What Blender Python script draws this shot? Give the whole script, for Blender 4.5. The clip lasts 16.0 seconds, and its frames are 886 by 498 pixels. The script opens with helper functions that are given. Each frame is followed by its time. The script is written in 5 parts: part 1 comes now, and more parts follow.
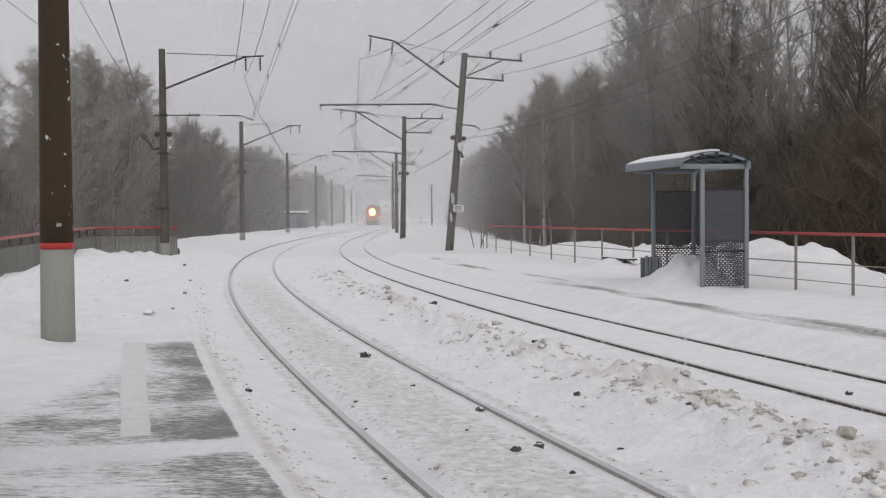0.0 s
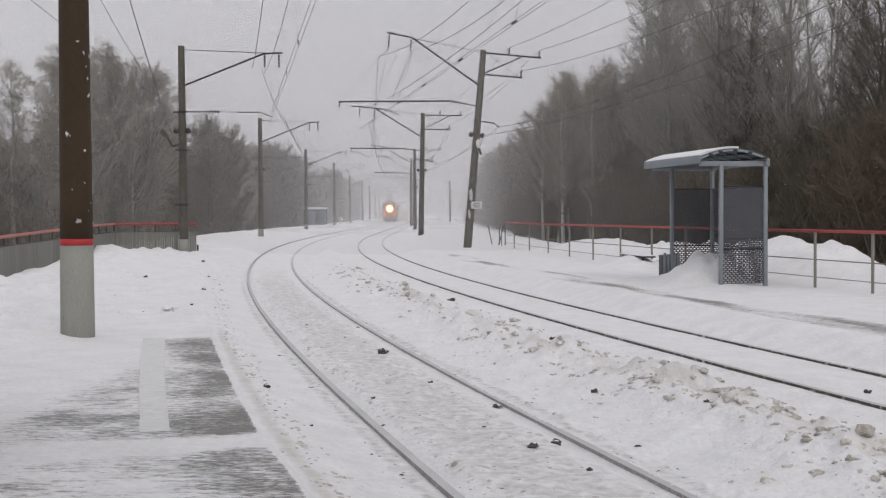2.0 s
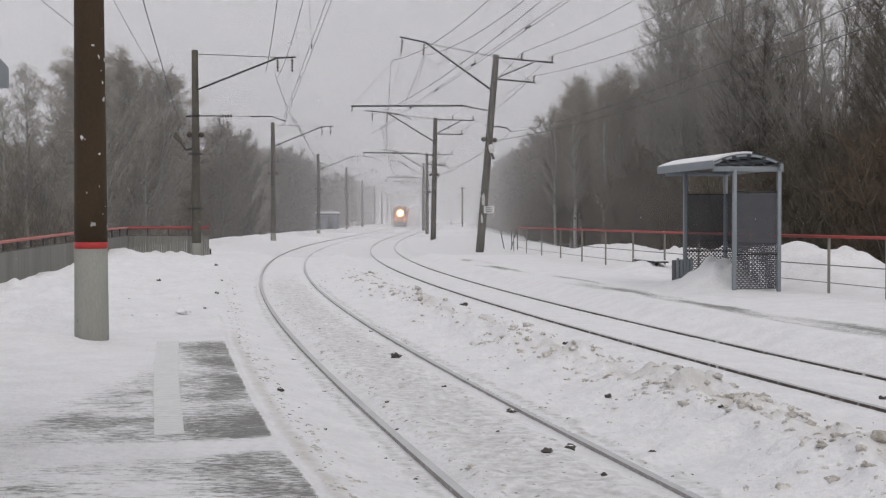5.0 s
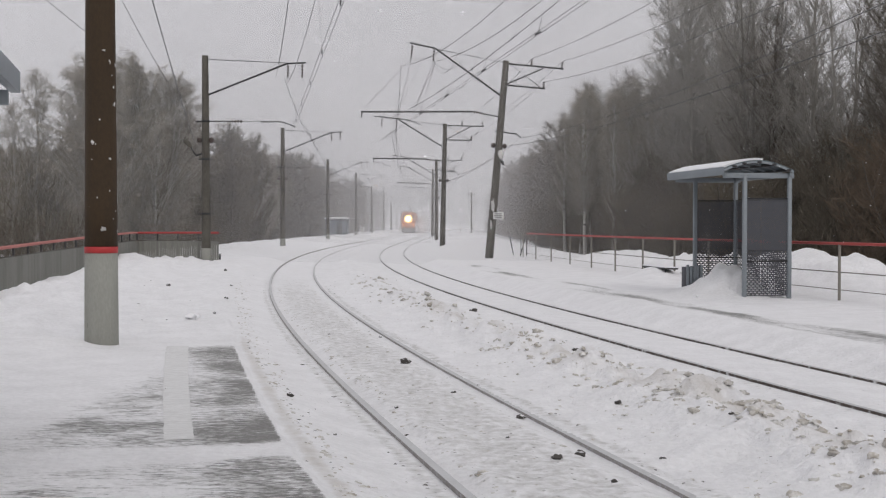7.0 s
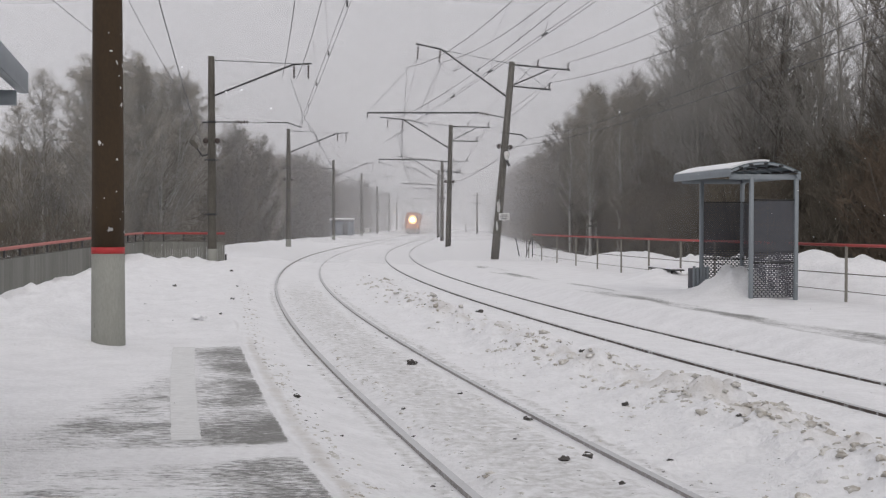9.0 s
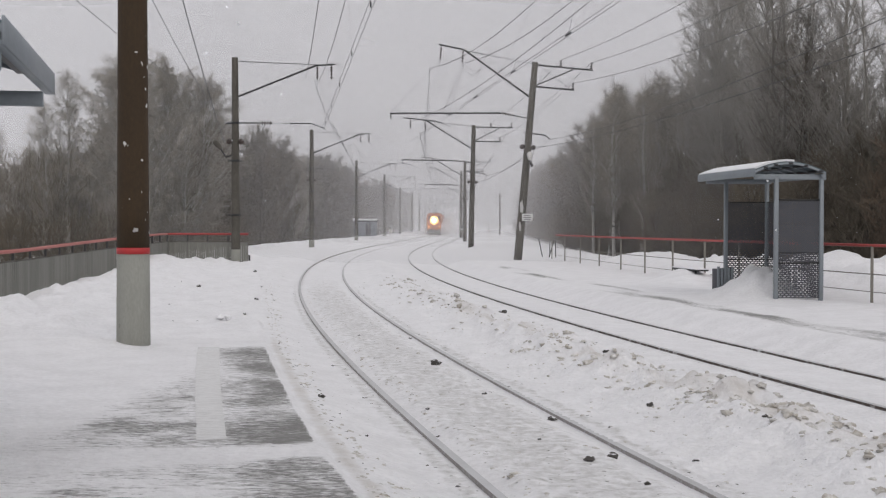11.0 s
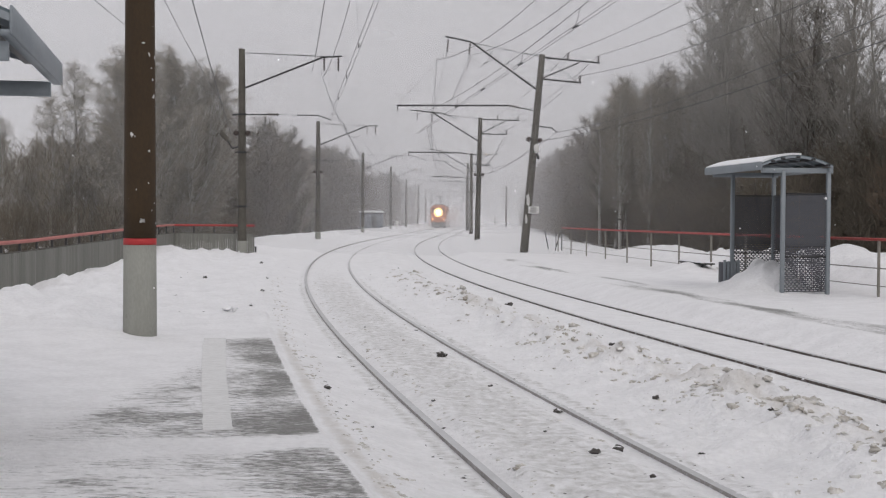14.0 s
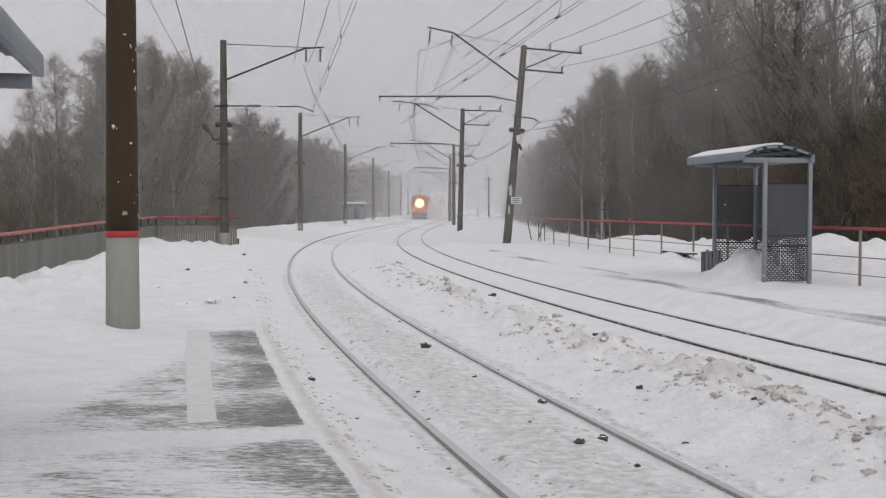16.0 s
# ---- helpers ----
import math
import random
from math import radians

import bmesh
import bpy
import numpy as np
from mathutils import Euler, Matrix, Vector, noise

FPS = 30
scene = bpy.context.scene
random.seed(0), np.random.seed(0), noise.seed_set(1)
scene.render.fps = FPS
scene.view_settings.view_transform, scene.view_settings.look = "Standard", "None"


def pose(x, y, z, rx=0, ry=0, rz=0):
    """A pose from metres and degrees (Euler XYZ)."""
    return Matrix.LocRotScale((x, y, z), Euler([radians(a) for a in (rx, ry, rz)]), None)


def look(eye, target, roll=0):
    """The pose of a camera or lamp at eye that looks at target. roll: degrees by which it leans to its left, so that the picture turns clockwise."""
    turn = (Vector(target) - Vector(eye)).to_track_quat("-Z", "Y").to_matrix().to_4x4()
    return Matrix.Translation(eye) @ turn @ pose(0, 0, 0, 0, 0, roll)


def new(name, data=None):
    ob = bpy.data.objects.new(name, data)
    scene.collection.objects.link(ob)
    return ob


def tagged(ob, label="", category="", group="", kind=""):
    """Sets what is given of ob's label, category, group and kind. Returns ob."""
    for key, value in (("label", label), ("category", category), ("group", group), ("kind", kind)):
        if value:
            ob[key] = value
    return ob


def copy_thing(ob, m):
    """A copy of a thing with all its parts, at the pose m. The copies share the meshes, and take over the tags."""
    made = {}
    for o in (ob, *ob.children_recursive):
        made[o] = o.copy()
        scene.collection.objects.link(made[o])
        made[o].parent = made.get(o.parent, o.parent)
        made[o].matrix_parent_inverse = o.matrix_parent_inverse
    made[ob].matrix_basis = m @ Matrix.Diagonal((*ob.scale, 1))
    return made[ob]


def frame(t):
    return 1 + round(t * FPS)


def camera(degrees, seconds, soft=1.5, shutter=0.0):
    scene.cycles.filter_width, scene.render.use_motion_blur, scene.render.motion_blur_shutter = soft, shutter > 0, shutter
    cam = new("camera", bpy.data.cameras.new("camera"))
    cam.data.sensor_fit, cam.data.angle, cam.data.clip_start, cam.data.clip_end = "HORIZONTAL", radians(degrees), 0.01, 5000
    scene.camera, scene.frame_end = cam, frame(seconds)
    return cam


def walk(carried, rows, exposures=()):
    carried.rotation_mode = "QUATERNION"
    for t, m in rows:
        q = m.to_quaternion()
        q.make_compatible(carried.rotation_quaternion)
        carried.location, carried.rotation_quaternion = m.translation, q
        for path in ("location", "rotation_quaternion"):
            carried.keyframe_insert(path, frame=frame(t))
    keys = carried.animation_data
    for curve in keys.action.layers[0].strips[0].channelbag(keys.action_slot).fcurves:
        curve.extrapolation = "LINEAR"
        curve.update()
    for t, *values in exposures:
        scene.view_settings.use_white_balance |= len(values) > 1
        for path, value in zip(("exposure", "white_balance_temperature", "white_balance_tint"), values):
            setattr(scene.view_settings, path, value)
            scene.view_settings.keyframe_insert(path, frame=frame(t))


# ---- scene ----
# ---- camera: seconds, eye x y z, heading to the right, pitch, roll in degrees ----
ROWS = [
    (0, 0.000, 0.000, 1.900, -0.000, -1.441, -0.395),
    (0.5, 0.008, 0.001, 1.904, -0.231, -1.505, -0.348),
    (1, 0.009, -0.029, 1.898, -0.453, -1.518, -0.283),
    (1.5, 0.007, -0.021, 1.900, -0.641, -1.540, -0.272),
    (2, 0.005, -0.016, 1.900, -0.805, -1.575, -0.287),
    (2.5, 0.005, -0.017, 1.898, -0.951, -1.600, -0.322),
    (3, 0.001, -0.020, 1.897, -1.043, -1.621, -0.370),
    (3.5, -0.001, -0.024, 1.897, -1.103, -1.619, -0.380),
    (4, -0.007, -0.023, 1.898, -1.129, -1.574, -0.298),
    (6.5, -0.026, -0.009, 1.893, -1.659, -1.114, 0.054),
    (7, -0.028, -0.005, 1.893, -1.727, -1.107, 0.049),
    (7.5, -0.031, 0.001, 1.892, -1.792, -1.094, 0.106),
    (8, -0.039, -0.004, 1.891, -1.825, -1.081, 0.191),
    (8.5, -0.040, -0.007, 1.893, -1.887, -1.072, 0.131),
    (9, -0.046, 0.004, 1.894, -1.965, -1.064, 0.135),
    (11.5, -0.066, 0.007, 1.889, -3.194, -1.039, 0.145),
    (12, -0.070, 0.004, 1.889, -3.322, -1.084, 0.239),
    (12.5, -0.067, 0.007, 1.887, -3.339, -1.154, 0.270),
    (13, -0.068, 0.003, 1.885, -3.275, -1.227, 0.336),
    (13.5, -0.067, 0.010, 1.885, -3.233, -1.302, 0.332),
    (14, -0.066, 0.005, 1.885, -3.232, -1.375, 0.336),
    (14.5, -0.068, 0.010, 1.886, -3.236, -1.458, 0.309),
    (15, -0.071, 0.012, 1.888, -3.142, -1.567, 0.352),
    (15.5, -0.077, 0.010, 1.888, -2.889, -1.673, 0.270),
    (16, -0.076, 0.005, 1.886, -2.470, -1.770, 0.100),
]


def eye_pose(x, y, z, heading, pitch, roll):
    h, p = radians(heading), radians(pitch)
    way = Vector((math.sin(h) * math.cos(p), math.cos(h) * math.cos(p), math.sin(p)))
    eye = Vector((x, y, z))
    return look(eye, eye + way, roll)


cam = camera(37.66, 16.0, soft=1.25)
walk(cam, [(t, eye_pose(*r)) for t, *r in ROWS])

# ---- overcast winter sky and a weak, wide sun behind the cloud ----
world = bpy.data.worlds.new("overcast")
scene.world = world
world.use_nodes = True
wt = world.node_tree
wt.nodes.clear()
w_out = wt.nodes.new("ShaderNodeOutputWorld")
w_bg = wt.nodes.new("ShaderNodeBackground")
w_sky = wt.nodes.new("ShaderNodeTexSky")
w_sky.sky_type = "NISHITA"
w_sky.sun_disc = False
w_sky.sun_elevation = radians(38)
w_sky.sun_rotation = radians(155)
w_sky.dust_density = 6.0
w_gain = wt.nodes.new("ShaderNodeVectorMath")
w_gain.operation = "SCALE"
w_gain.inputs["Scale"].default_value = 0.10
w_co = wt.nodes.new("ShaderNodeTexCoord")
w_sep = wt.nodes.new("ShaderNodeSeparateXYZ")
w_ramp = wt.nodes.new("ShaderNodeValToRGB")
w_ramp.color_ramp.elements[0].position = 0.0
w_ramp.color_ramp.elements[0].color = (0.520, 0.516, 0.540, 1)
w_ramp.color_ramp.elements[1].position = 1.0
w_ramp.color_ramp.elements[1].color = (0.82, 0.81, 0.84, 1)
w_mid = w_ramp.color_ramp.elements.new(0.18)
w_mid.color = (0.535, 0.532, 0.558, 1)
w_mix = wt.nodes.new("ShaderNodeMix")
w_mix.data_type = "RGBA"
w_mix.inputs["Factor"].default_value = 0.93
wt.links.new(w_sky.outputs["Color"], w_gain.inputs[0])
wt.links.new(w_co.outputs["Generated"], w_sep.inputs[0])
wt.links.new(w_sep.outputs["Z"], w_ramp.inputs["Fac"])
wt.links.new(w_gain.outputs["Vector"], w_mix.inputs["A"])
wt.links.new(w_ramp.outputs["Color"], w_mix.inputs["B"])
wt.links.new(w_mix.outputs["Result"], w_bg.inputs["Color"])
wt.links.new(w_bg.outputs["Background"], w_out.inputs["Surface"])

sun_data = bpy.data.lights.new("sun", "SUN")
sun_data.energy = 0.55
sun_data.angle = radians(24)
sun_data.color = (1.0, 0.97, 0.93)
sun = new("sun", sun_data)
sun.matrix_world = pose(0, 0, 60, 52, 0, 25)
scene.view_settings.exposure = -0.05

# ---- materials ----
def material(name, colour, rough=0.8, metal=0.0, dark=None, scale=6.0, detail_scale=60.0, amount=0.5, bump=0.2, bump_scale=40.0,
             stretch=(1, 1, 1), spots=None, spot_scale=20.0, spot_from=0.62, spot_to=0.68, vary=0.0):
    """A node material: two scales of noise between two colours, a spot layer and a fine relief, all in object space."""
    m = bpy.data.materials.new(name)
    m.use_nodes = True
    nt = m.node_tree
    n, l = nt.nodes, nt.links
    bsdf = n["Principled BSDF"]
    bsdf.inputs["Roughness"].default_value = rough
    bsdf.inputs["Metallic"].default_value = metal
    co = n.new("ShaderNodeTexCoord")
    mp = n.new("ShaderNodeMapping")
    mp.inputs["Scale"].default_value = stretch
    l.new(co.outputs["Object"], mp.inputs["Vector"])
    a = n.new("ShaderNodeTexNoise")
    a.inputs["Scale"].default_value = scale
    a.inputs["Detail"].default_value = 4
    b = n.new("ShaderNodeTexNoise")
    b.inputs["Scale"].default_value = detail_scale
    b.inputs["Detail"].default_value = 3
    l.new(mp.outputs["Vector"], a.inputs["Vector"])
    l.new(mp.outputs["Vector"], b.inputs["Vector"])
    add = n.new("ShaderNodeMath")
    add.operation = "ADD"
    l.new(a.outputs["Fac"], add.inputs[0])
    l.new(b.outputs["Fac"], add.inputs[1])
    rng = n.new("ShaderNodeMapRange")
    rng.inputs["From Min"].default_value = 0.75
    rng.inputs["From Max"].default_value = 1.25
    rng.inputs["To Max"].default_value = amount
    l.new(add.outputs[0], rng.inputs["Value"])
    mix = n.new("ShaderNodeMix")
    mix.data_type = "RGBA"
    mix.inputs["A"].default_value = (*colour, 1)
    mix.inputs["B"].default_value = (*(dark or tuple(c * 0.6 for c in colour)), 1)
    l.new(rng.outputs["Result"], mix.inputs["Factor"])
    last = mix.outputs["Result"]
    if spots:
        c = n.new("ShaderNodeTexNoise")
        c.inputs["Scale"].default_value = spot_scale
        c.inputs["Detail"].default_value = 2
        l.new(mp.outputs["Vector"], c.inputs["Vector"])
        sr = n.new("ShaderNodeMapRange")
        sr.inputs["From Min"].default_value = spot_from
        sr.inputs["From Max"].default_value = spot_to
        l.new(c.outputs["Fac"], sr.inputs["Value"])
        sm = n.new("ShaderNodeMix")
        sm.data_type = "RGBA"
        sm.inputs["B"].default_value = (*spots, 1)
        l.new(sr.outputs["Result"], sm.inputs["Factor"])
        l.new(last, sm.inputs["A"])
        last = sm.outputs["Result"]
    if vary:
        info = n.new("ShaderNodeObjectInfo")
        vr = n.new("ShaderNodeMapRange")
        vr.inputs["To Min"].default_value = 1 - vary
        vr.inputs["To Max"].default_value = 1 + vary
        l.new(info.outputs["Random"], vr.inputs["Value"])
        hs = n.new("ShaderNodeHueSaturation")
        l.new(vr.outputs["Result"], hs.inputs["Value"])
        l.new(last, hs.inputs["Color"])
        last = hs.outputs["Color"]
    l.new(last, bsdf.inputs["Base Color"])
    if bump:
        d = n.new("ShaderNodeTexNoise")
        d.inputs["Scale"].default_value = bump_scale
        d.inputs["Detail"].default_value = 5
        l.new(mp.outputs["Vector"], d.inputs["Vector"])
        bp = n.new("ShaderNodeBump")
        bp.inputs["Strength"].default_value = bump
        bp.inputs["Distance"].default_value = 0.02
        l.new(d.outputs["Fac"], bp.inputs["Height"])
        l.new(bp.outputs["Normal"], bsdf.inputs["Normal"])
    return m


def ground_material():
    """Wind-packed snow; a dirt layer and a bare-asphalt layer follow the mesh's own coverage fields."""
    m = material("snow_ground", (0.93, 0.925, 0.94), rough=0.75, dark=(0.77, 0.765, 0.775), scale=2.2, detail_scale=17, amount=0.7,
                 bump=1.0, bump_scale=11.0)
    nt = m.node_tree
    n, l = nt.nodes, nt.links
    bsdf = n["Principled BSDF"]
    old = bsdf.inputs["Base Color"].links[0].from_socket
    for k in n:
        if k.bl_idname == "ShaderNodeBump":
            k.inputs["Distance"].default_value = 0.055
            k.inputs["Height"].links[0].from_node.inputs["Detail"].default_value = 9
            k.inputs["Height"].links[0].from_node.inputs["Roughness"].default_value = 0.62
    co = n.new("ShaderNodeTexCoord")

    def layer(last, field, scale, stretch, lo, hi, colour, colour2, detail=6):
        at = n.new("ShaderNodeAttribute")
        at.attribute_name = field
        mp = n.new("ShaderNodeMapping")
        mp.inputs["Scale"].default_value = stretch
        l.new(co.outputs["Object"], mp.inputs["Vector"])
        ns = n.new("ShaderNodeTexNoise")
        ns.inputs["Scale"].default_value = scale
        ns.inputs["Detail"].default_value = detail
        ns.inputs["Roughness"].default_value = 0.65
        l.new(mp.outputs["Vector"], ns.inputs["Vector"])
        ad = n.new("ShaderNodeMath")
        ad.operation = "ADD"
        l.new(at.outputs["Fac"], ad.inputs[0])
        l.new(ns.outputs["Fac"], ad.inputs[1])
        r = n.new("ShaderNodeMapRange")
        r.inputs["From Min"].default_value = lo
        r.inputs["From Max"].default_value = hi
        l.new(ad.outputs[0], r.inputs["Value"])
        fine = n.new("ShaderNodeTexNoise")
        fine.inputs["Scale"].default_value = 30
        fine.inputs["Detail"].default_value = 4
        l.new(co.outputs["Object"], fine.inputs["Vector"])
        cm = n.new("ShaderNodeMix")
        cm.data_type = "RGBA"
        cm.inputs["A"].default_value = (*colour, 1)
        cm.inputs["B"].default_value = (*colour2, 1)
        l.new(fine.outputs["Fac"], cm.inputs["Factor"])
        mx = n.new("ShaderNodeMix")
        mx.data_type = "RGBA"
        l.new(r.outputs["Result"], mx.inputs["Factor"])
        l.new(last, mx.inputs["A"])
        l.new(cm.outputs["Result"], mx.inputs["B"])
        return mx.outputs["Result"]

    def specks(last):
        """Sparse dark grains of grit, of uneven size, thickest in the track beds."""
        vo = n.new("ShaderNodeTexVoronoi")
        vo.inputs["Scale"].default_value = 12.0
        l.new(co.outputs["Object"], vo.inputs["Vector"])
        sp = n.new("ShaderNodeSeparateColor")
        l.new(vo.outputs["Color"], sp.inputs["Color"])
        at = n.new("ShaderNodeAttribute")
        at.attribute_name = "soot"
        pw = n.new("ShaderNodeMath")
        pw.operation = "POWER"
        pw.inputs[1].default_value = 3.0
        l.new(sp.outputs["Red"], pw.inputs[0])
        sz = n.new("ShaderNodeMath")
        sz.operation = "MULTIPLY"
        l.new(pw.outputs[0], sz.inputs[0])
        l.new(at.outputs["Fac"], sz.inputs[1])
        df = n.new("ShaderNodeMath")
        df.operation = "MULTIPLY_ADD"
        df.inputs[1].default_value = 0.34
        l.new(sz.outputs[0], df.inputs[0])
        neg = n.new("ShaderNodeMath")
        neg.operation = "MULTIPLY"
        neg.inputs[1].default_value = -1.0
        l.new(vo.outputs["Distance"], neg.inputs[0])
        l.new(neg.outputs[0], df.inputs[2])
        r = n.new("ShaderNodeMapRange")
        r.inputs["From Min"].default_value = -0.02
        r.inputs["From Max"].default_value = 0.04
        r.inputs["To Max"].default_value = 0.85
        l.new(df.outputs[0], r.inputs["Value"])
        mx = n.new("ShaderNodeMix")
        mx.data_type = "RGBA"
        mx.inputs["B"].default_value = (0.23, 0.22, 0.205, 1)
        l.new(r.outputs["Result"], mx.inputs["Factor"])
        l.new(last, mx.inputs["A"])
        return mx.outputs["Result"]

    last = layer(old, "dirt", 5.0, (1, 1, 1), 1.0, 1.7, (0.46, 0.42, 0.375), (0.70, 0.665, 0.625))
    last = layer(last, "soot", 8.0, (1, 1, 1), 1.10, 1.45, (0.36, 0.35, 0.335), (0.66, 0.65, 0.63))
    last = layer(last, "bare", 6.0, (0.8, 2.4, 1), 0.92, 1.16, (0.44, 0.435, 0.43), (0.62, 0.615, 0.61), detail=7)
    last = layer(last, "bare", 13.0, (0.9, 2.0, 1), 0.97, 1.13, (0.13, 0.127, 0.12), (0.34, 0.335, 0.325), detail=9)
    last = specks(last)
    l.new(last, bsdf.inputs["Base Color"])
    return m


def per_piece(m, lo, hi):
    """Lets the loose pieces of one mesh differ in lightness."""
    n, l = m.node_tree.nodes, m.node_tree.links
    bsdf = n["Principled BSDF"]
    old = bsdf.inputs["Base Color"].links[0].from_socket
    geo, mr, hs = n.new("ShaderNodeNewGeometry"), n.new("ShaderNodeMapRange"), n.new("ShaderNodeHueSaturation")
    mr.inputs["To Min"].default_value = lo
    mr.inputs["To Max"].default_value = hi
    l.new(geo.outputs["Random Per Island"], mr.inputs["Value"])
    l.new(mr.outputs["Result"], hs.inputs["Value"])
    l.new(old, hs.inputs["Color"])
    l.new(hs.outputs["Color"], bsdf.inputs["Base Color"])


SNOW = material("snow", (0.86, 0.86, 0.875), rough=0.75, dark=(0.80, 0.80, 0.82), scale=1.5, detail_scale=14, bump=0.4, bump_scale=12)
GROUND = ground_material()
CLOD = material("dirty_snow", (0.86, 0.85, 0.835), dark=(0.43, 0.385, 0.32), scale=3, detail_scale=26, amount=0.95, bump=1.0, bump_scale=30)
per_piece(CLOD, 0.78, 1.06)
STONE = material("dark_stone", (0.075, 0.068, 0.062), dark=(0.03, 0.028, 0.026), scale=10, spots=(0.6, 0.6, 0.6), spot_scale=9, bump=0.5)
CONCRETE = material("weathered_concrete", (0.118, 0.109, 0.092), dark=(0.054, 0.049, 0.040), scale=3, detail_scale=30, amount=0.9, bump=0.3,
                    stretch=(1, 1, 0.35), vary=0.12)
POLE_BROWN = material("brown_pole_paint", (0.046, 0.026, 0.009), dark=(0.020, 0.012, 0.005), rough=0.8, scale=3, detail_scale=30, amount=0.5,
                      stretch=(1, 1, 0.5), bump=0.25, spots=(0.62, 0.61, 0.60), spot_scale=11, spot_from=0.74, spot_to=0.76)
POLE_GREY = material("grey_whitewash", (0.315, 0.318, 0.288), dark=(0.225, 0.227, 0.20), scale=4, detail_scale=40, bump=0.3, stretch=(1, 1, 0.4),
                     spots=(0.06, 0.055, 0.05), spot_scale=9, spot_from=0.75, spot_to=0.77)
POLE_RED = material("red_band_paint", (0.46, 0.028, 0.03), dark=(0.30, 0.02, 0.022), rough=0.5, scale=8)
CHIP = material("flaked_whitewash", (0.72, 0.71, 0.69), dark=(0.5, 0.49, 0.47), scale=20)
STEEL_DARK = material("dark_painted_steel", (0.045, 0.045, 0.047), dark=(0.025, 0.024, 0.024), rough=0.55, metal=0.3, scale=5)
WIRE = material("stranded_wire", (0.10, 0.10, 0.105), dark=(0.06, 0.06, 0.062), rough=0.6, metal=0.4, bump=0)
PORCELAIN = material("brown_porcelain", (0.05, 0.035, 0.03), rough=0.3, scale=8, bump=0)
RAIL_TOP = material("worn_rail_steel", (0.60, 0.60, 0.61), dark=(0.42, 0.415, 0.41), rough=0.4, metal=0.35, scale=2, detail_scale=30, bump=0.1)
RAIL_SIDE = material("rusty_rail_side", (0.085, 0.066, 0.054), dark=(0.045, 0.038, 0.034), rough=0.85, scale=4, detail_scale=30, spots=(0.74, 0.74, 0.75),
                     spot_scale=9.0, spot_from=0.56, spot_to=0.78)
RAIL_RIMED = material("rimed_rail_side", (0.31, 0.29, 0.275), dark=(0.17, 0.155, 0.145), rough=0.85, scale=4, detail_scale=30, spots=(0.52, 0.52, 0.53),
                      spot_scale=30.0, spot_from=0.48, spot_to=0.80)
SHELTER = material("grey_blue_paint", (0.235, 0.262, 0.285), dark=(0.17, 0.19, 0.205), rough=0.5, scale=3, detail_scale=30, bump=0.1)
SHEET = material("grey_sheet_steel", (0.092, 0.094, 0.106), dark=(0.066, 0.068, 0.077), rough=0.85, scale=2, detail_scale=20, bump=0.1)
ROOFING = material("dark_corrugated_sheet", (0.075, 0.105, 0.12), dark=(0.04, 0.055, 0.064), rough=0.45, scale=3)
FENCE_RED = material("faded_red_paint", (0.42, 0.055, 0.05), dark=(0.27, 0.04, 0.038), rough=0.6, scale=3, detail_scale=25)
FENCE_PINK = material("bleached_red_paint", (0.50, 0.19, 0.17), dark=(0.36, 0.10, 0.09), rough=0.7, scale=2, detail_scale=20)
FENCE_POST = material("yellow_grey_paint", (0.25, 0.235, 0.205), dark=(0.16, 0.148, 0.128), rough=0.65, scale=4)
BOARD = material("grey_fence_board", (0.225, 0.225, 0.205), dark=(0.145, 0.145, 0.13), rough=0.8, scale=3, detail_scale=30, stretch=(1, 1, 0.2), bump=0.2, vary=0.12)
BARK = material("grey_brown_bark", (0.115, 0.10, 0.085), dark=(0.06, 0.052, 0.045), rough=0.95, scale=2, detail_scale=20, bump=0.3, stretch=(1, 1, 0.3), vary=0.2)
BIRCH = material("birch_bark", (0.50, 0.485, 0.455), dark=(0.30, 0.29, 0.27), rough=0.85, scale=2, detail_scale=12, stretch=(1, 1, 1.5), bump=0.2,
                 spots=(0.05, 0.045, 0.04), spot_scale=3.5, spot_from=0.60, spot_to=0.66, vary=0.15)
TWIG = material("bare_twigs", (0.165, 0.145, 0.12), dark=(0.085, 0.075, 0.062), rough=0.95, scale=0.5, detail_scale=3, bump=0, vary=0.2)
BIRCH_TWIG = material("birch_twigs", (0.31, 0.285, 0.245), dark=(0.17, 0.153, 0.13), rough=0.95, scale=0.5, detail_scale=3, bump=0, vary=0.15)
PALE_BARK = material("pale_rimed_bark", (0.27, 0.255, 0.23), dark=(0.14, 0.13, 0.115), rough=0.95, scale=1.5, detail_scale=12, bump=0.3, vary=0.2)
FROST = material("rimed_twigs", (0.32, 0.305, 0.28), dark=(0.15, 0.138, 0.12), rough=0.95, scale=0.5, detail_scale=3, bump=0, vary=0.15)
BRUSH = material("brush_twigs", (0.165, 0.142, 0.11), dark=(0.09, 0.078, 0.06), rough=0.95, scale=0.4, detail_scale=2.5, bump=0, vary=0.2)
RUSSET = material("russet_twigs", (0.175, 0.132, 0.096), dark=(0.10, 0.076, 0.056), rough=0.95, scale=0.4, detail_scale=2.5, bump=0, vary=0.2)
FLAKE = material("falling_snow", (0.92, 0.92, 0.93), dark=(0.88, 0.88, 0.89), rough=0.9, bump=0)
LOCO_RED = material("locomotive_red", (0.58, 0.20, 0.075), dark=(0.42, 0.14, 0.055), rough=0.45, scale=1.5)
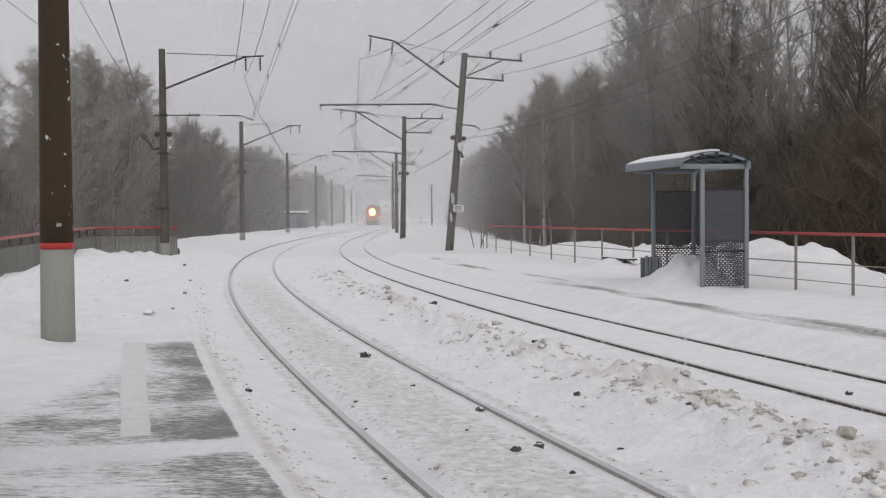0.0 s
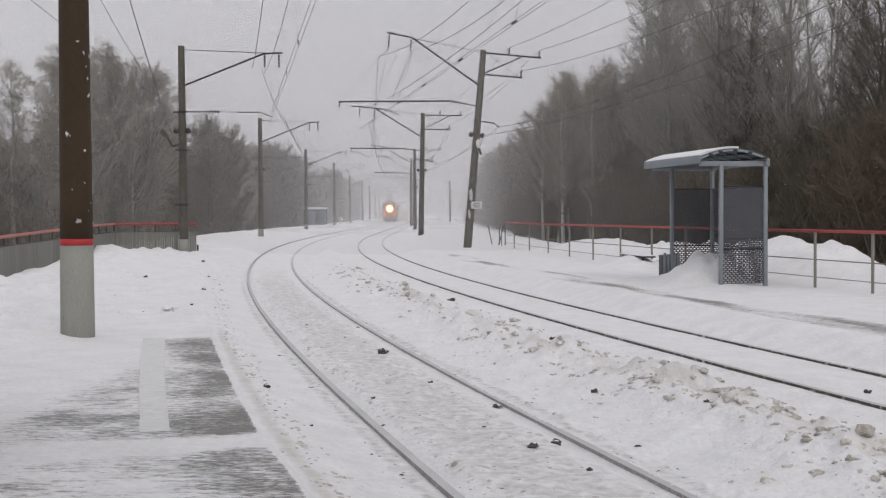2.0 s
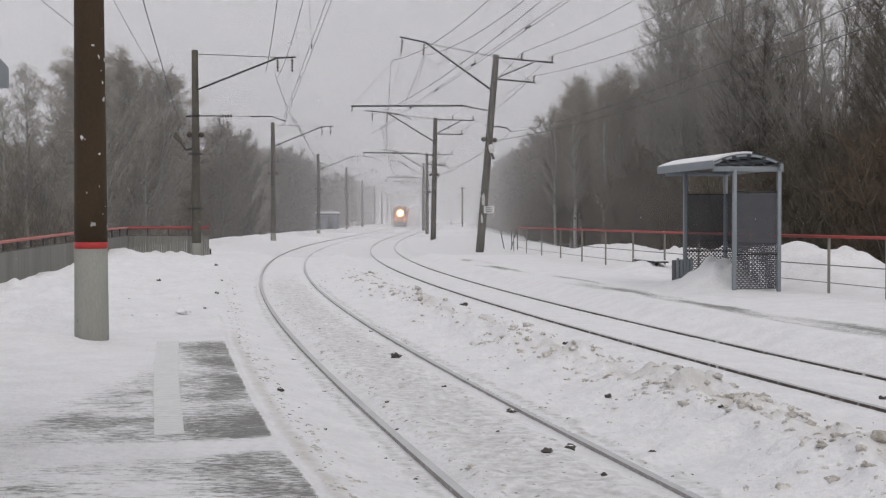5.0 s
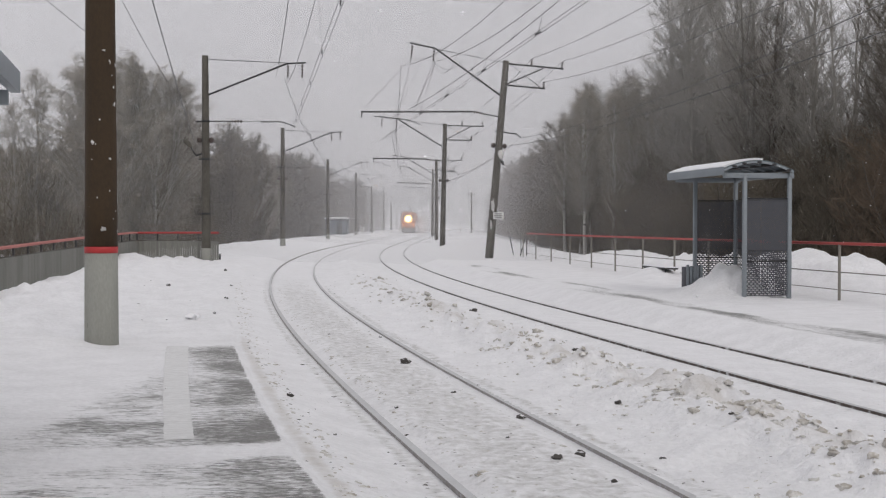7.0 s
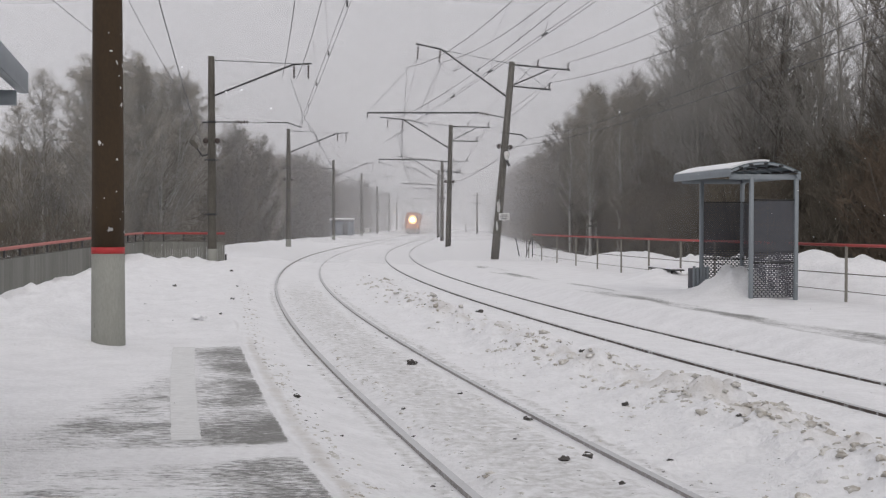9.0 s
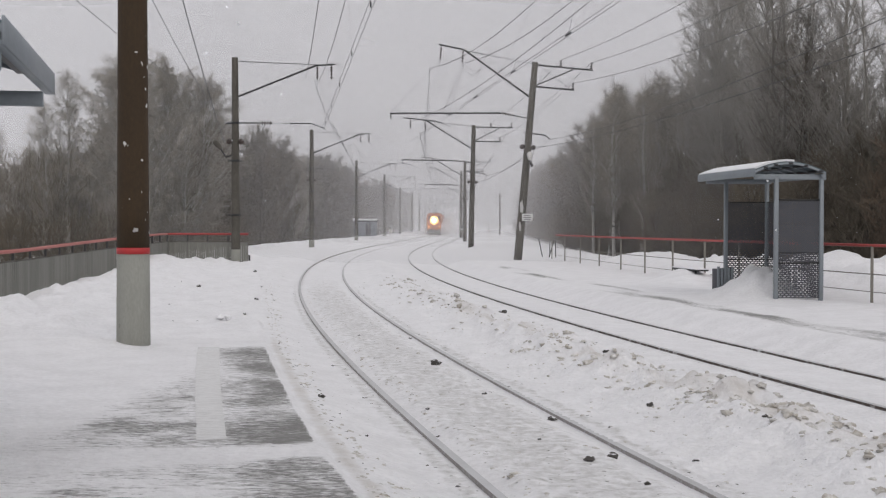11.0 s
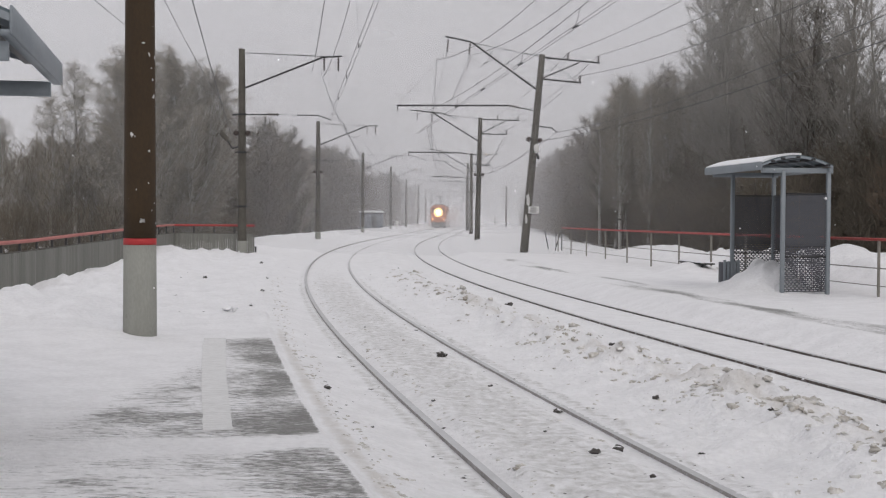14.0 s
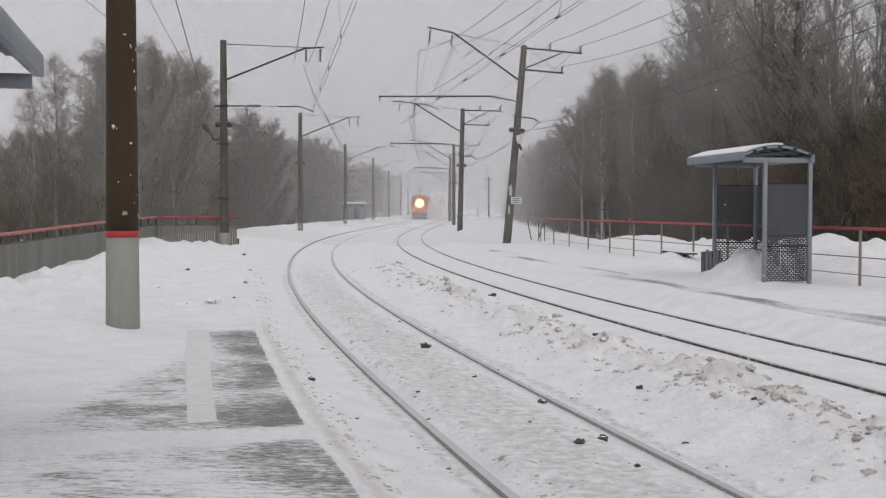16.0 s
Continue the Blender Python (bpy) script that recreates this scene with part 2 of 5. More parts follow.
LOCO_GREY = material("locomotive_grey", (0.20, 0.195, 0.19), dark=(0.12, 0.12, 0.12), rough=0.6, scale=1.5)
GLASS_DARK = material("dark_windscreen", (0.02, 0.022, 0.025), rough=0.08, bump=0)
WHITE_PAINT = material("white_sign_paint", (0.78, 0.78, 0.77), dark=(0.62, 0.62, 0.60), rough=0.6, scale=6)
LINE_PAINT = material("white_line_under_rime", (0.80, 0.80, 0.80), dark=(0.56, 0.555, 0.55), rough=0.8, scale=5, detail_scale=20, amount=0.75, stretch=(0.8, 4, 1), bump=0.4)
LETTER = material("black_lettering", (0.03, 0.03, 0.03), rough=0.6, bump=0)
BOOTH = material("blue_grey_booth_paint", (0.20, 0.225, 0.26), dark=(0.15, 0.165, 0.19), rough=0.7, scale=1)


def glow(name, colour, strength):
    m = bpy.data.materials.new(name)
    m.use_nodes = True
    b = m.node_tree.nodes["Principled BSDF"]
    b.inputs["Base Color"].default_value = (*colour, 1)
    b.inputs["Emission Color"].default_value = (*colour, 1)
    b.inputs["Emission Strength"].default_value = strength
    return m


HEADLAMP = glow("lit_headlamp", (1.0, 0.86, 0.55), 24)
LAMP_HALO = glow("headlamp_halo", (1.0, 0.62, 0.24), 2.4)
BUFFER_LAMP = glow("lit_marker_lamp", (1.0, 0.45, 0.15), 2.5)

def snow_material():
    m = bpy.data.materials.new("airborne_snow")
    m.use_nodes = True
    n, l = m.node_tree.nodes, m.node_tree.links
    n.remove(n["Principled BSDF"])
    d, t, mx = n.new("ShaderNodeBsdfDiffuse"), n.new("ShaderNodeBsdfTranslucent"), n.new("ShaderNodeMixShader")
    for b in (d, t):
        b.inputs["Color"].default_value = (0.94, 0.935, 0.945, 1)
    mx.inputs["Fac"].default_value = 0.5
    l.new(d.outputs[0], mx.inputs[1])
    l.new(t.outputs[0], mx.inputs[2])
    l.new(mx.outputs[0], n["Material Output"].inputs["Surface"])
    return m


AIR_SNOW = snow_material()

# ---- mesh helpers ----
def part(name, bm, mat, parent=None, label="", smooth=True):
    """Links a bmesh as one mesh object under its thing (or free)."""
    me = bpy.data.meshes.new(name)
    bm.to_mesh(me)
    bm.free()
    mats = mat if isinstance(mat, (list, tuple)) else [mat]
    for m in mats:
        me.materials.append(m)
    if smooth:
        for p in me.polygons:
            p.use_smooth = True
    ob = new(name, me)
    if parent:
        ob.parent = parent
    if label:
        ob["label"] = label
    return ob


def raw(name, verts, faces, mat, parent=None, smooth=False, attributes=None):
    me = bpy.data.meshes.new(name)
    me.from_pydata([tuple(v) for v in verts], [], faces)
    me.materials.append(mat)
    if smooth:
        me.polygons.foreach_set("use_smooth", np.ones(len(me.polygons), dtype=bool))
    for key, values in (attributes or {}).items():
        me.attributes.new(key, "FLOAT", "POINT").data.foreach_set("value", np.asarray(values, dtype=np.float32))
    ob = new(name, me)
    if parent:
        ob.parent = parent
    return ob


def thing(name, at=(0, 0, 0), turn=0.0, label="", category="", group="", lean=(0, 0)):
    ob = new(name)
    ob.empty_display_size = 0.2
    ob.matrix_basis = pose(*at, lean[0], lean[1], turn)
    return tagged(ob, label, category, group)


def box(bm, lo, hi, bevel=0.0, m=None):
    size = [b - a for a, b in zip(lo, hi)]
    mid = [(a + b) / 2 for a, b in zip(lo, hi)]
    mat = Matrix.Translation(mid) @ Matrix.Diagonal((*size, 1))
    made = bmesh.ops.create_cube(bm, size=1, matrix=(m @ mat) if m else mat)["verts"]
    if bevel:
        edges = list({e for v in made for e in v.link_edges})
        bmesh.ops.bevel(bm, geom=edges, offset=bevel, segments=1, affect="EDGES", profile=0.5)
    return bm


def rod(bm, a, b, ra, rb=None, seg=8):
    """A tapered round bar from a to b."""
    a, b = Vector(a), Vector(b)
    rb = ra if rb is None else rb
    m = Matrix.Translation((a + b) / 2) @ (b - a).to_track_quat("Z", "Y").to_matrix().to_4x4()
    bmesh.ops.create_cone(bm, cap_ends=True, segments=seg, radius1=ra, radius2=rb, depth=(b - a).length, matrix=m)
    return bm


def turned(bm, profile, seg=16, m=None):
    """A lathe body round z from (radius, height) pairs."""
    rings = []
    for r, z in profile:
        ring = []
        for i in range(seg):
            a = 2 * math.pi * i / seg
            v = Vector((r * math.cos(a), r * math.sin(a), z))
            ring.append(bm.verts.new(m @ v if m else v))
        rings.append(ring)
    for p, q in zip(rings, rings[1:]):
        for i in range(seg):
            bm.faces.new((p[i], p[(i + 1) % seg], q[(i + 1) % seg], q[i]))
    bm.faces.new(list(reversed(rings[0])))
    bm.faces.new(rings[-1])
    return bm


def lump(bm, c, size, rnd, flat=0.7, sub=2):
    m = Matrix.Translation(c) @ Euler((rnd.uniform(0, 6), rnd.uniform(0, 6), rnd.uniform(0, 6))).to_matrix().to_4x4()
    vs = bmesh.ops.create_icosphere(bm, subdivisions=sub, radius=1, matrix=Matrix.Identity(4))["verts"]
    off = Vector((rnd.uniform(0, 90), rnd.uniform(0, 90), rnd.uniform(0, 90)))
    for v in vs:
        k = 1 + 0.75 * noise.noise(v.co * 1.3 + off) + 0.3 * noise.noise(v.co * 3.1 + off)
        v.co = Vector(c) + Vector((v.co.x, v.co.y, v.co.z * flat)) * (k * size)


def nb():
    return bmesh.new()


# ---- the line of the tracks: x of the nearer track's middle and its heading, by y ----
def track_table():
    step, fwd, back = 0.25, [], []
    x, y, th, s = 0.9262, 8.0, -0.252745, 0.0
    while y < 900:
        fwd.append((y, x, th))
        q = s / 100
        k = (2.9361 - 0.7255 * q - 1.9026 * q * q + 0.7063 * q ** 3) / 1000 if s < 165 else 0.0
        x, y, th, s = x + math.sin(th) * step, y + math.cos(th) * step, th + k * step, s + step
    x, y, th = 0.9262, 8.0, -0.252745
    while y > -300:
        x, y = x - math.sin(th) * step, y - math.cos(th) * step
        th -= 0.0029 * step if y > -60 else 0.0
        back.append((y, x, th))
    return np.array(back[::-1] + fwd)


TRACK = track_table()
GAP = 4.943   # between the two tracks


def mid_x(y):
    return np.interp(y, TRACK[:, 0], TRACK[:, 1])


def heading(y):
    return np.interp(y, TRACK[:, 0], TRACK[:, 2])


def level(y):
    """Height of the rail heads along the line: a shallow dip."""
    q = np.clip(y, 0, 330) / 100
    return -0.224 * q + 0.0654 * q * q


def place(y, o):
    """The point beside the line: o metres to the right of the nearer track's middle, at the cross-section of y."""
    th = heading(y)
    return float(mid_x(y) + o * np.cos(th)), float(y - o * np.sin(th))


def along(x, y):
    """y of the cross-section, and offset o, of a point (numpy arrays)."""
    yy = np.array(y, dtype=float)
    for _ in range(4):
        o = (x - mid_x(yy)) * np.cos(heading(yy)) - (y - yy) * np.sin(heading(yy))
        yy = y + o * np.sin(heading(yy))
    return yy, o


def ramp(v, a, b):
    t = np.clip((v - a) / (b - a), 0, 1)
    return t * t * (3 - 2 * t)


class Field:
    """Smooth value noise on a lattice, for numpy arrays."""

    def __init__(self, seed):
        self.g = np.random.RandomState(seed).rand(256, 256)

    def __call__(self, x, y, size):
        u, v = x / size, y / size
        i, j = np.floor(u).astype(int), np.floor(v).astype(int)
        a, b = u - i, v - j
        a, b = a * a * (3 - 2 * a), b * b * (3 - 2 * b)
        g = self.g
        c = lambda p, q: g[p % 256, q % 256]
        return (c(i, j) * (1 - a) + c(i + 1, j) * a) * (1 - b) + (c(i, j + 1) * (1 - a) + c(i + 1, j + 1) * a) * b - 0.5


F1, F2, F3 = Field(3), Field(7), Field(11)


def ground_height(x, y):
    """Height of the snow, and how much dirt, soot and bare asphalt shows there."""
    x, y = np.asarray(x, float), np.asarray(y, float)
    yy, o = along(x, y)
    base = level(yy)
    big = F1(x, y, 3.1) * 0.10 + F2(x, y, 1.3) * 0.05
    fine = F3(x, y, 0.45) * 0.05 + F1(x + 9, y, 0.19) * 0.035 + F2(x + 5, y, 0.085) * 0.016
    fine = fine * (1 - 0.85 * np.exp(-((np.abs(o) - 0.79) / 0.2) ** 2)) * (1 - 0.85 * np.exp(-((np.abs(o - GAP) - 0.79) / 0.2) ** 2))
    near_edge, far_edge = -1.885 + 0.06 * ramp(-yy, -10.6, -8.4), GAP + 1.95
    # cross-section: platform, track beds, the heap between the tracks, far platform
    groove = np.exp(-((np.abs(o) - 0.70) / 0.055) ** 2)
    bed = -0.004 + 0.0213 * (-np.clip(o, -0.75, 0.75)) + fine * 0.7 - 0.025 * groove + (0.030 + 0.05 * F3(x, y, 0.27)) * ramp(0.62 - np.abs(o), 0.0, 0.14) * (1 - ramp(yy, 22, 40))
    bed2 = -0.006 + 0.032 * (-np.clip(o - GAP, -0.75, 0.75)) + fine * 0.5
    heap = -0.05 + 0.030 * (1 - ramp(o, 0.9, 1.6)) + 0.17 * np.exp(-((o - 2.5) / 0.6) ** 2) * (0.75 + 1.7 * F2(x, y, 0.8) + 1.5 * F3(x, y, 0.3) + 0.9 * F1(x, y, 0.15)) * (1 - 0.5 * ramp(yy, 25, 45)) + 0.10 * np.exp(-((o - 2.5) / 1.1) ** 2) + 0.02 * ramp(o, 3.6, 4.1) + big * 0.4 + fine * 1.6
    shoulder = 0.012 + 0.17 * ramp(-o, 1.0, 1.85) + fine * 0.6 + big * 0.2
    plat = 0.2 + fine * 0.06 + big * 0.05
    far_shoulder = -0.030 + 0.285 * ramp(o - GAP, 0.95, 2.0) + fine * 0.5 + big * 0.3
    far_plat = 0.22 + big * 0.25 + fine * 0.3
    h = np.where(o < -0.8, shoulder, bed)
    h = np.where(o > 0.8, heap, h)
    h = h * (1 - ramp(o, GAP - 1.25, GAP - 0.85)) + bed2 * ramp(o, GAP - 1.25, GAP - 0.85)
    h = np.where(o > GAP + 0.8, far_shoulder, h)
    t = ramp(o, far_edge - 0.1, far_edge + 0.3)
    h = h * (1 - t) + far_plat * t
    # the near platform: swept in one stretch, drifted over elsewhere
    t = ramp(near_edge - o, -0.03, 0.03)
    drift = 0.02 + 0.04 * ramp(yy, 19.0, 24.0) * ramp(-o, 1.9, 3.0) + (big * 1.1 + fine * 2.0) * ramp(yy, 18.5, 22) + 0.06 * ramp(-o, 4.2, 5.2)
    h = h * (1 - t) + (plat + drift) * t
    # ploughed bank in front of the near fence, heaps behind the far one, and the slopes into the woods
    h += 0.16 * np.exp(-((o + 7.6) / 0.8) ** 2) * ramp(yy, 24, 50) * (0.6 + 1.2 * F2(x, y, 2.2))
    bank = (0.52 + 0.55 * np.exp(-((yy - 31) / 4.5) ** 2) + 0.45 * F1(x + 40, y, 4.3) + 0.38 * F2(x, y, 1.5) + 0.42 * F3(x, y, 0.6) + 0.14 * F1(x, y, 0.25)) * np.exp(-(np.abs(o - GAP - 9.2) / 1.5) ** 2.6) * (1 - 0.7 * ramp(yy, 46, 72)) * (0.22 + 0.78 * ramp(yy, 28.5, 33.5))
    h += np.maximum(bank, 0)
    h -= 0.9 * ramp(o, GAP + 10, GAP + 16) + 1.2 * ramp(-o, 9.5, 15)
    h += 0.35 * ramp(o, 8.0, 9.5) * (1 - ramp(o, 12, 17)) * ramp(yy, 70, 110)
    # scoured hollow along the near fence
    h -= 0.30 * ramp(-o, 6.4, 7.9) * ramp(yy, 22, 30) * (1 - ramp(yy, 46, 58))
    # snow against the near mast, trodden lumps towards the fence
    h += 0.13 * np.exp(-(((x + 5.95) / 0.5) ** 2 + ((y - 17.95) / 0.5) ** 2))
    h += (0.42 * np.maximum(0, F2(x, y, 0.9)) + 0.24 * np.maximum(0, F3(x, y, 0.33))) * ramp(-o, 4, 5.5) * ramp(yy, 19, 24) * (1 - ramp(-o, 7.7, 8.2))
    # the drift blown into the shelter
    sx, sy = 6.05, 31.2
    du, dv = (x - sx) * 0.983 + (y - sy) * 0.182, -(x - sx) * 0.182 + (y - sy) * 0.983
    h += 0.88 * np.exp(-(np.abs(du / np.where(du < 0, 0.85, 0.55)) ** 1.7 + np.abs(dv / np.where(dv < 0, 0.75, 1.9)) ** 1.9)) * (0.92 + 0.5 * F3(x, y, 0.5) + 0.4 * F2(x, y, 0.23))
    h += 0.40 * np.exp(-(((x - 5.4) / 0.9) ** 2 + ((y - 41) / 2.0) ** 2))
    dirt = (0.72 + 0.6 * F2(x, y, 0.5)) * np.exp(-((o - 2.5) / 0.45) ** 2) * (1 - 0.75 * ramp(yy, 24, 42)) + 0.80 * np.exp(-((o - near_edge - 0.13) / 0.12) ** 2) * (1 - ramp(yy, 19, 24)) * (1 - ramp(yy, 45, 80)) + 0.35 * np.exp(-((o - GAP + 1.2) / 0.4) ** 2)
    soot = 0.60 * np.exp(-(o / 0.8) ** 4) + 0.52 * np.exp(-((np.abs(o) - 0.95) / 0.13) ** 2) + 0.42 * np.exp(-((np.abs(o - GAP) - 0.9) / 0.25) ** 2) + 0.3 * np.exp(-((o - GAP) / 0.6) ** 2)
    soot = np.maximum(soot, 0.27 * ramp(o, -2.0, -1.6) * (1 - ramp(o, 6.4, 7.0))) * (1 - 0.6 * ramp(yy, 30, 70)) + 0.12
    # bare asphalt
    inside = ramp(near_edge - o, -0.01, 0.04)
    patch = ramp(near_edge - o, 0.0, 0.06) * (1 - ramp(-o - 0.2 * np.clip(14 - yy, -3, 4), 2.9, 4.3)) * (1 - ramp(yy, 18.2, 19.2))
    patch = patch * (1 - 0.9 * np.exp(-((yy - 10.4 - 0.1 * o) / 0.28) ** 2))
    bare = inside * patch * (0.485 + 0.20 * F1(x + 3, y, 0.9) + 0.16 * F2(x, y, 0.35)) + 0.10 * inside * (1 - ramp(-o, 2.1, 2.7)) * (1 - ramp(yy, 18.2, 19.0))
    streak = F2(yy * 0.22, o * 2.1, 1.0) + 0.6 * F3(yy * 0.6, o * 5.0, 1.0)
    far_bare = (0.385 + 0.50 * streak) * np.exp(-((o - GAP - 2.65) / 0.75) ** 4) * (1 - ramp(yy, 58, 75))
    bare = bare + far_bare
    return base + h, dirt, soot, bare


def gz(x, y):
    return float(ground_height(np.array([x]), np.array([y]))[0][0])


# ---- ground: one sheet to the horizon, finest ahead ----
def build_ground():
    ang = np.concatenate([np.linspace(-180, -30, 140, endpoint=False), np.linspace(-30, 24, 470, endpoint=False), np.linspace(24, 180, 140, endpoint=False)])
    rad = np.concatenate([0.4 * 1.062 ** np.arange(0, 46), 6.6 * 1.0105 ** np.arange(0, 310), 6.6 * 1.0105 ** 310 * 1.09 ** np.arange(1, 40)])
    a, r = np.meshgrid(np.radians(ang), rad)
    x, y = (r * np.sin(a)).ravel(), (r * np.cos(a)).ravel()
    h, dirt, soot, bare = ground_height(x, y)
    wide = ramp(np.hypot(x, y), 380, 700)
    h = h * (1 - wide) - 0.6 * wide
    na, nr = len(ang), len(rad)
    idx = np.arange(na * nr).reshape(nr, na)
    nxt = np.roll(idx, -1, axis=1)
    quads = np.stack([idx[:-1], idx[1:], nxt[1:], nxt[:-1]], -1).reshape(-1, 4)
    verts = np.stack([x, y, h], -1)
    faces = quads.tolist() + [idx[0].tolist()]
    ob = raw("ground", verts, faces, GROUND, smooth=True, attributes={"dirt": dirt, "soot": soot, "bare": bare})
    return tagged(ob, "wind-packed snow over platforms and track beds, with bare asphalt", "ground", kind="structure")


build_ground()


# ---- rails ----
def build_rail(o, top, parent, bright, side):
    prof = [(-0.036, 0.0), (0.036, 0.0), (0.036, -0.04), (0.010, -0.055), (0.010, -0.13), (0.07, -0.15), (-0.07, -0.15), (-0.010, -0.13), (-0.010, -0.055), (-0.036, -0.04)]
    ys = np.concatenate([np.arange(-40, 120, 0.5), np.arange(120, 480, 2.0)])
    verts, faces, k = [], [], len(prof)
    for y in ys:
        z0 = float(level(y)) + top
        for u, z in prof:
            px, py = place(y, o + u)
            verts.append((px, py, z0 + z))
    for i in range(len(ys) - 1):
        for j in range(k):
            a, b = i * k + j, i * k + (j + 1) % k
            faces.append((a, b, b + k, a + k))
    ob = raw("rail", verts, faces, side, parent)
    ob.data.materials.append(RAIL_TOP)
    ob["label"] = bright
    for n, p in enumerate(ob.data.polygons):
        if n % k == 0:
            p.material_index = 1
    return ob


def build_tracks():
    for o, name, lab in ((0.0, "bright worn rail", "railway track with bright worn rails half sunk in snow"), (GAP, "dark rail with snow along its side", "railway track with dark rails half sunk in snow")):
        tr = thing("railway_track", label=lab, category="railway track", group="tracks of the line")
        build_rail(o - 0.79, 0.05, tr, name, RAIL_RIMED if o == 0 else RAIL_SIDE)
        build_rail(o + 0.79, 0.0, tr, name, RAIL_RIMED if o == 0 else RAIL_SIDE)


build_tracks()

# ---- catenary masts ----
def mast_shaft(parent, height, r0=0.215, r1=0.15, mat=None, buried=0.5, bands=True, name="shaft"):
    bm = turned(nb(), [(r0 + 0.004 * i * 0, -buried if i == 0 else height * i / 8) if i == 0 else (r0 + (r1 - r0) * i / 8, height * i / 8) for i in range(9)], 14)
    return part(name, bm, mat or CONCRETE, parent)


def insulator(parent, a, b, r=0.075, sheds=4):
    a, b = Vector(a), Vector(b)
    length = (b - a).length
    prof = [(0.02, 0)]
    for i in range(sheds):
        z = length * (0.15 + 0.7 * i / max(1, sheds - 1))
        prof += [(0.03, z - 0.03), (r, z - 0.01), (r * 0.9, z + 0.015), (0.03, z + 0.03)]
    prof.append((0.02, length))
    m = Matrix.Translation(a) @ (b - a).to_track_quat("Z", "Y").to_matrix().to_4x4()
    return part("insulator", turned(nb(), prof, 10, m), PORCELAIN, parent)


def cantilever(parent, z_foot, z_top, reach, side, z_arm, arm_reach, tip=0.9):
    """Bracket with a stay and hanging insulators, and the registration arm below. side +1: reaches to local +x."""
    knee = (side * (reach - tip), 0, z_top - 0.05)
    end = (side * reach, 0, z_top)
    bm = rod(nb(), (side * 0.15, 0, z_foot), knee, 0.045)
    rod(bm, knee, end, 0.04)
    part("bracket", bm, STEEL_DARK, parent)
    part("stay", rod(nb(), (side * 0.12, 0, z_top + 0.12), (side * (reach - tip + 0.1), 0, z_top - 0.02), 0.018, seg=6), STEEL_DARK, parent)
    hang = side * (reach - tip * 0.95)
    insulator(parent, (hang, 0, z_top - 0.08), (hang, 0, z_top - 0.72))
    insulator(parent, (side * (reach - tip * 0.2), 0, z_top - 0.05), (side * (reach - tip * 0.2), 0, z_top - 0.72))
    if arm_reach:
        bm = rod(nb(), (side * 0.15, 0, z_arm), (side * 1.75, 0, z_arm), 0.028)
        rod(bm, (side * 1.7, 0, z_arm), (side * (arm_reach - 1.0), 0, z_arm - 0.02), 0.010)
        rod(bm, (side * (arm_reach - 1.0), 0, z_arm - 0.02), (side * arm_reach, 0, z_arm - 0.02), 0.026)
        rod(bm, (side * arm_reach, 0, z_arm - 0.02), (side * (arm_reach + 0.65), 0, z_arm - 0.25), 0.022)
        rod(bm, (-side * 0.45, 0, z_arm - 0.02), (side * 0.2, 0, z_arm), 0.04)
        part("registration_arm", bm, STEEL_DARK, parent)
        insulator(parent, (side * 1.2, 0, z_arm), (side * 1.75, 0, z_arm), r=0.10)
    return hang


def collar(parent, z, r):
    bm = rod(nb(), (0, 0, z - 0.05), (0, 0, z + 0.05), r + 0.02, seg=14)
    rod(bm, (-r - 0.16, 0, z), (r + 0.16, 0, z), 0.03, seg=6)
    return part("collar", bm, STEEL_DARK, parent)


def drums(parent, z, r, at_right=True):
    """A pair of round line insulators either side of the shaft."""
    for sx in (-1, 1):
        m = Matrix.Translation((sx * (r + 0.09), 0, z)) @ Matrix.Rotation(math.pi / 2, 4, "X")
        part("drum_insulator", turned(nb(), [(0.05, -0.12), (0.13, -0.09), (0.13, -0.02), (0.09, 0.0), (0.13, 0.02), (0.13, 0.09), (0.05, 0.12)], 14, m), PORCELAIN, parent)


def left_mast(y, x, height, lab, lean=0.0, simple=False):
    yy = y
    z = gz(x, yy)
    turn = -math.degrees(float(heading(y)))
    m = thing("catenary_mast", (x, yy, z), turn, lab, "catenary mast", "masts along the near track", lean=(0, lean))
    mast_shaft(m, height - z)
    cantilever(m, height - z - 1.85, height - z - 0.3, 4.75, 1, height - z - 3.1, 3.6)
    if not simple:
        collar(m, height - z - 3.1, 0.18)
        drums(m, height - z - 4.0, 0.19)
        collar(m, height - z - 4.9, 0.19)
        collar(m, 2.2, 0.2)
        part("painted_foot", turned(nb(), [(0.222, -0.5), (0.222, 0.55), (0.216, 0.56)], 20), POLE_GREY, m, "pale whitewashed foot of the mast")
    return m


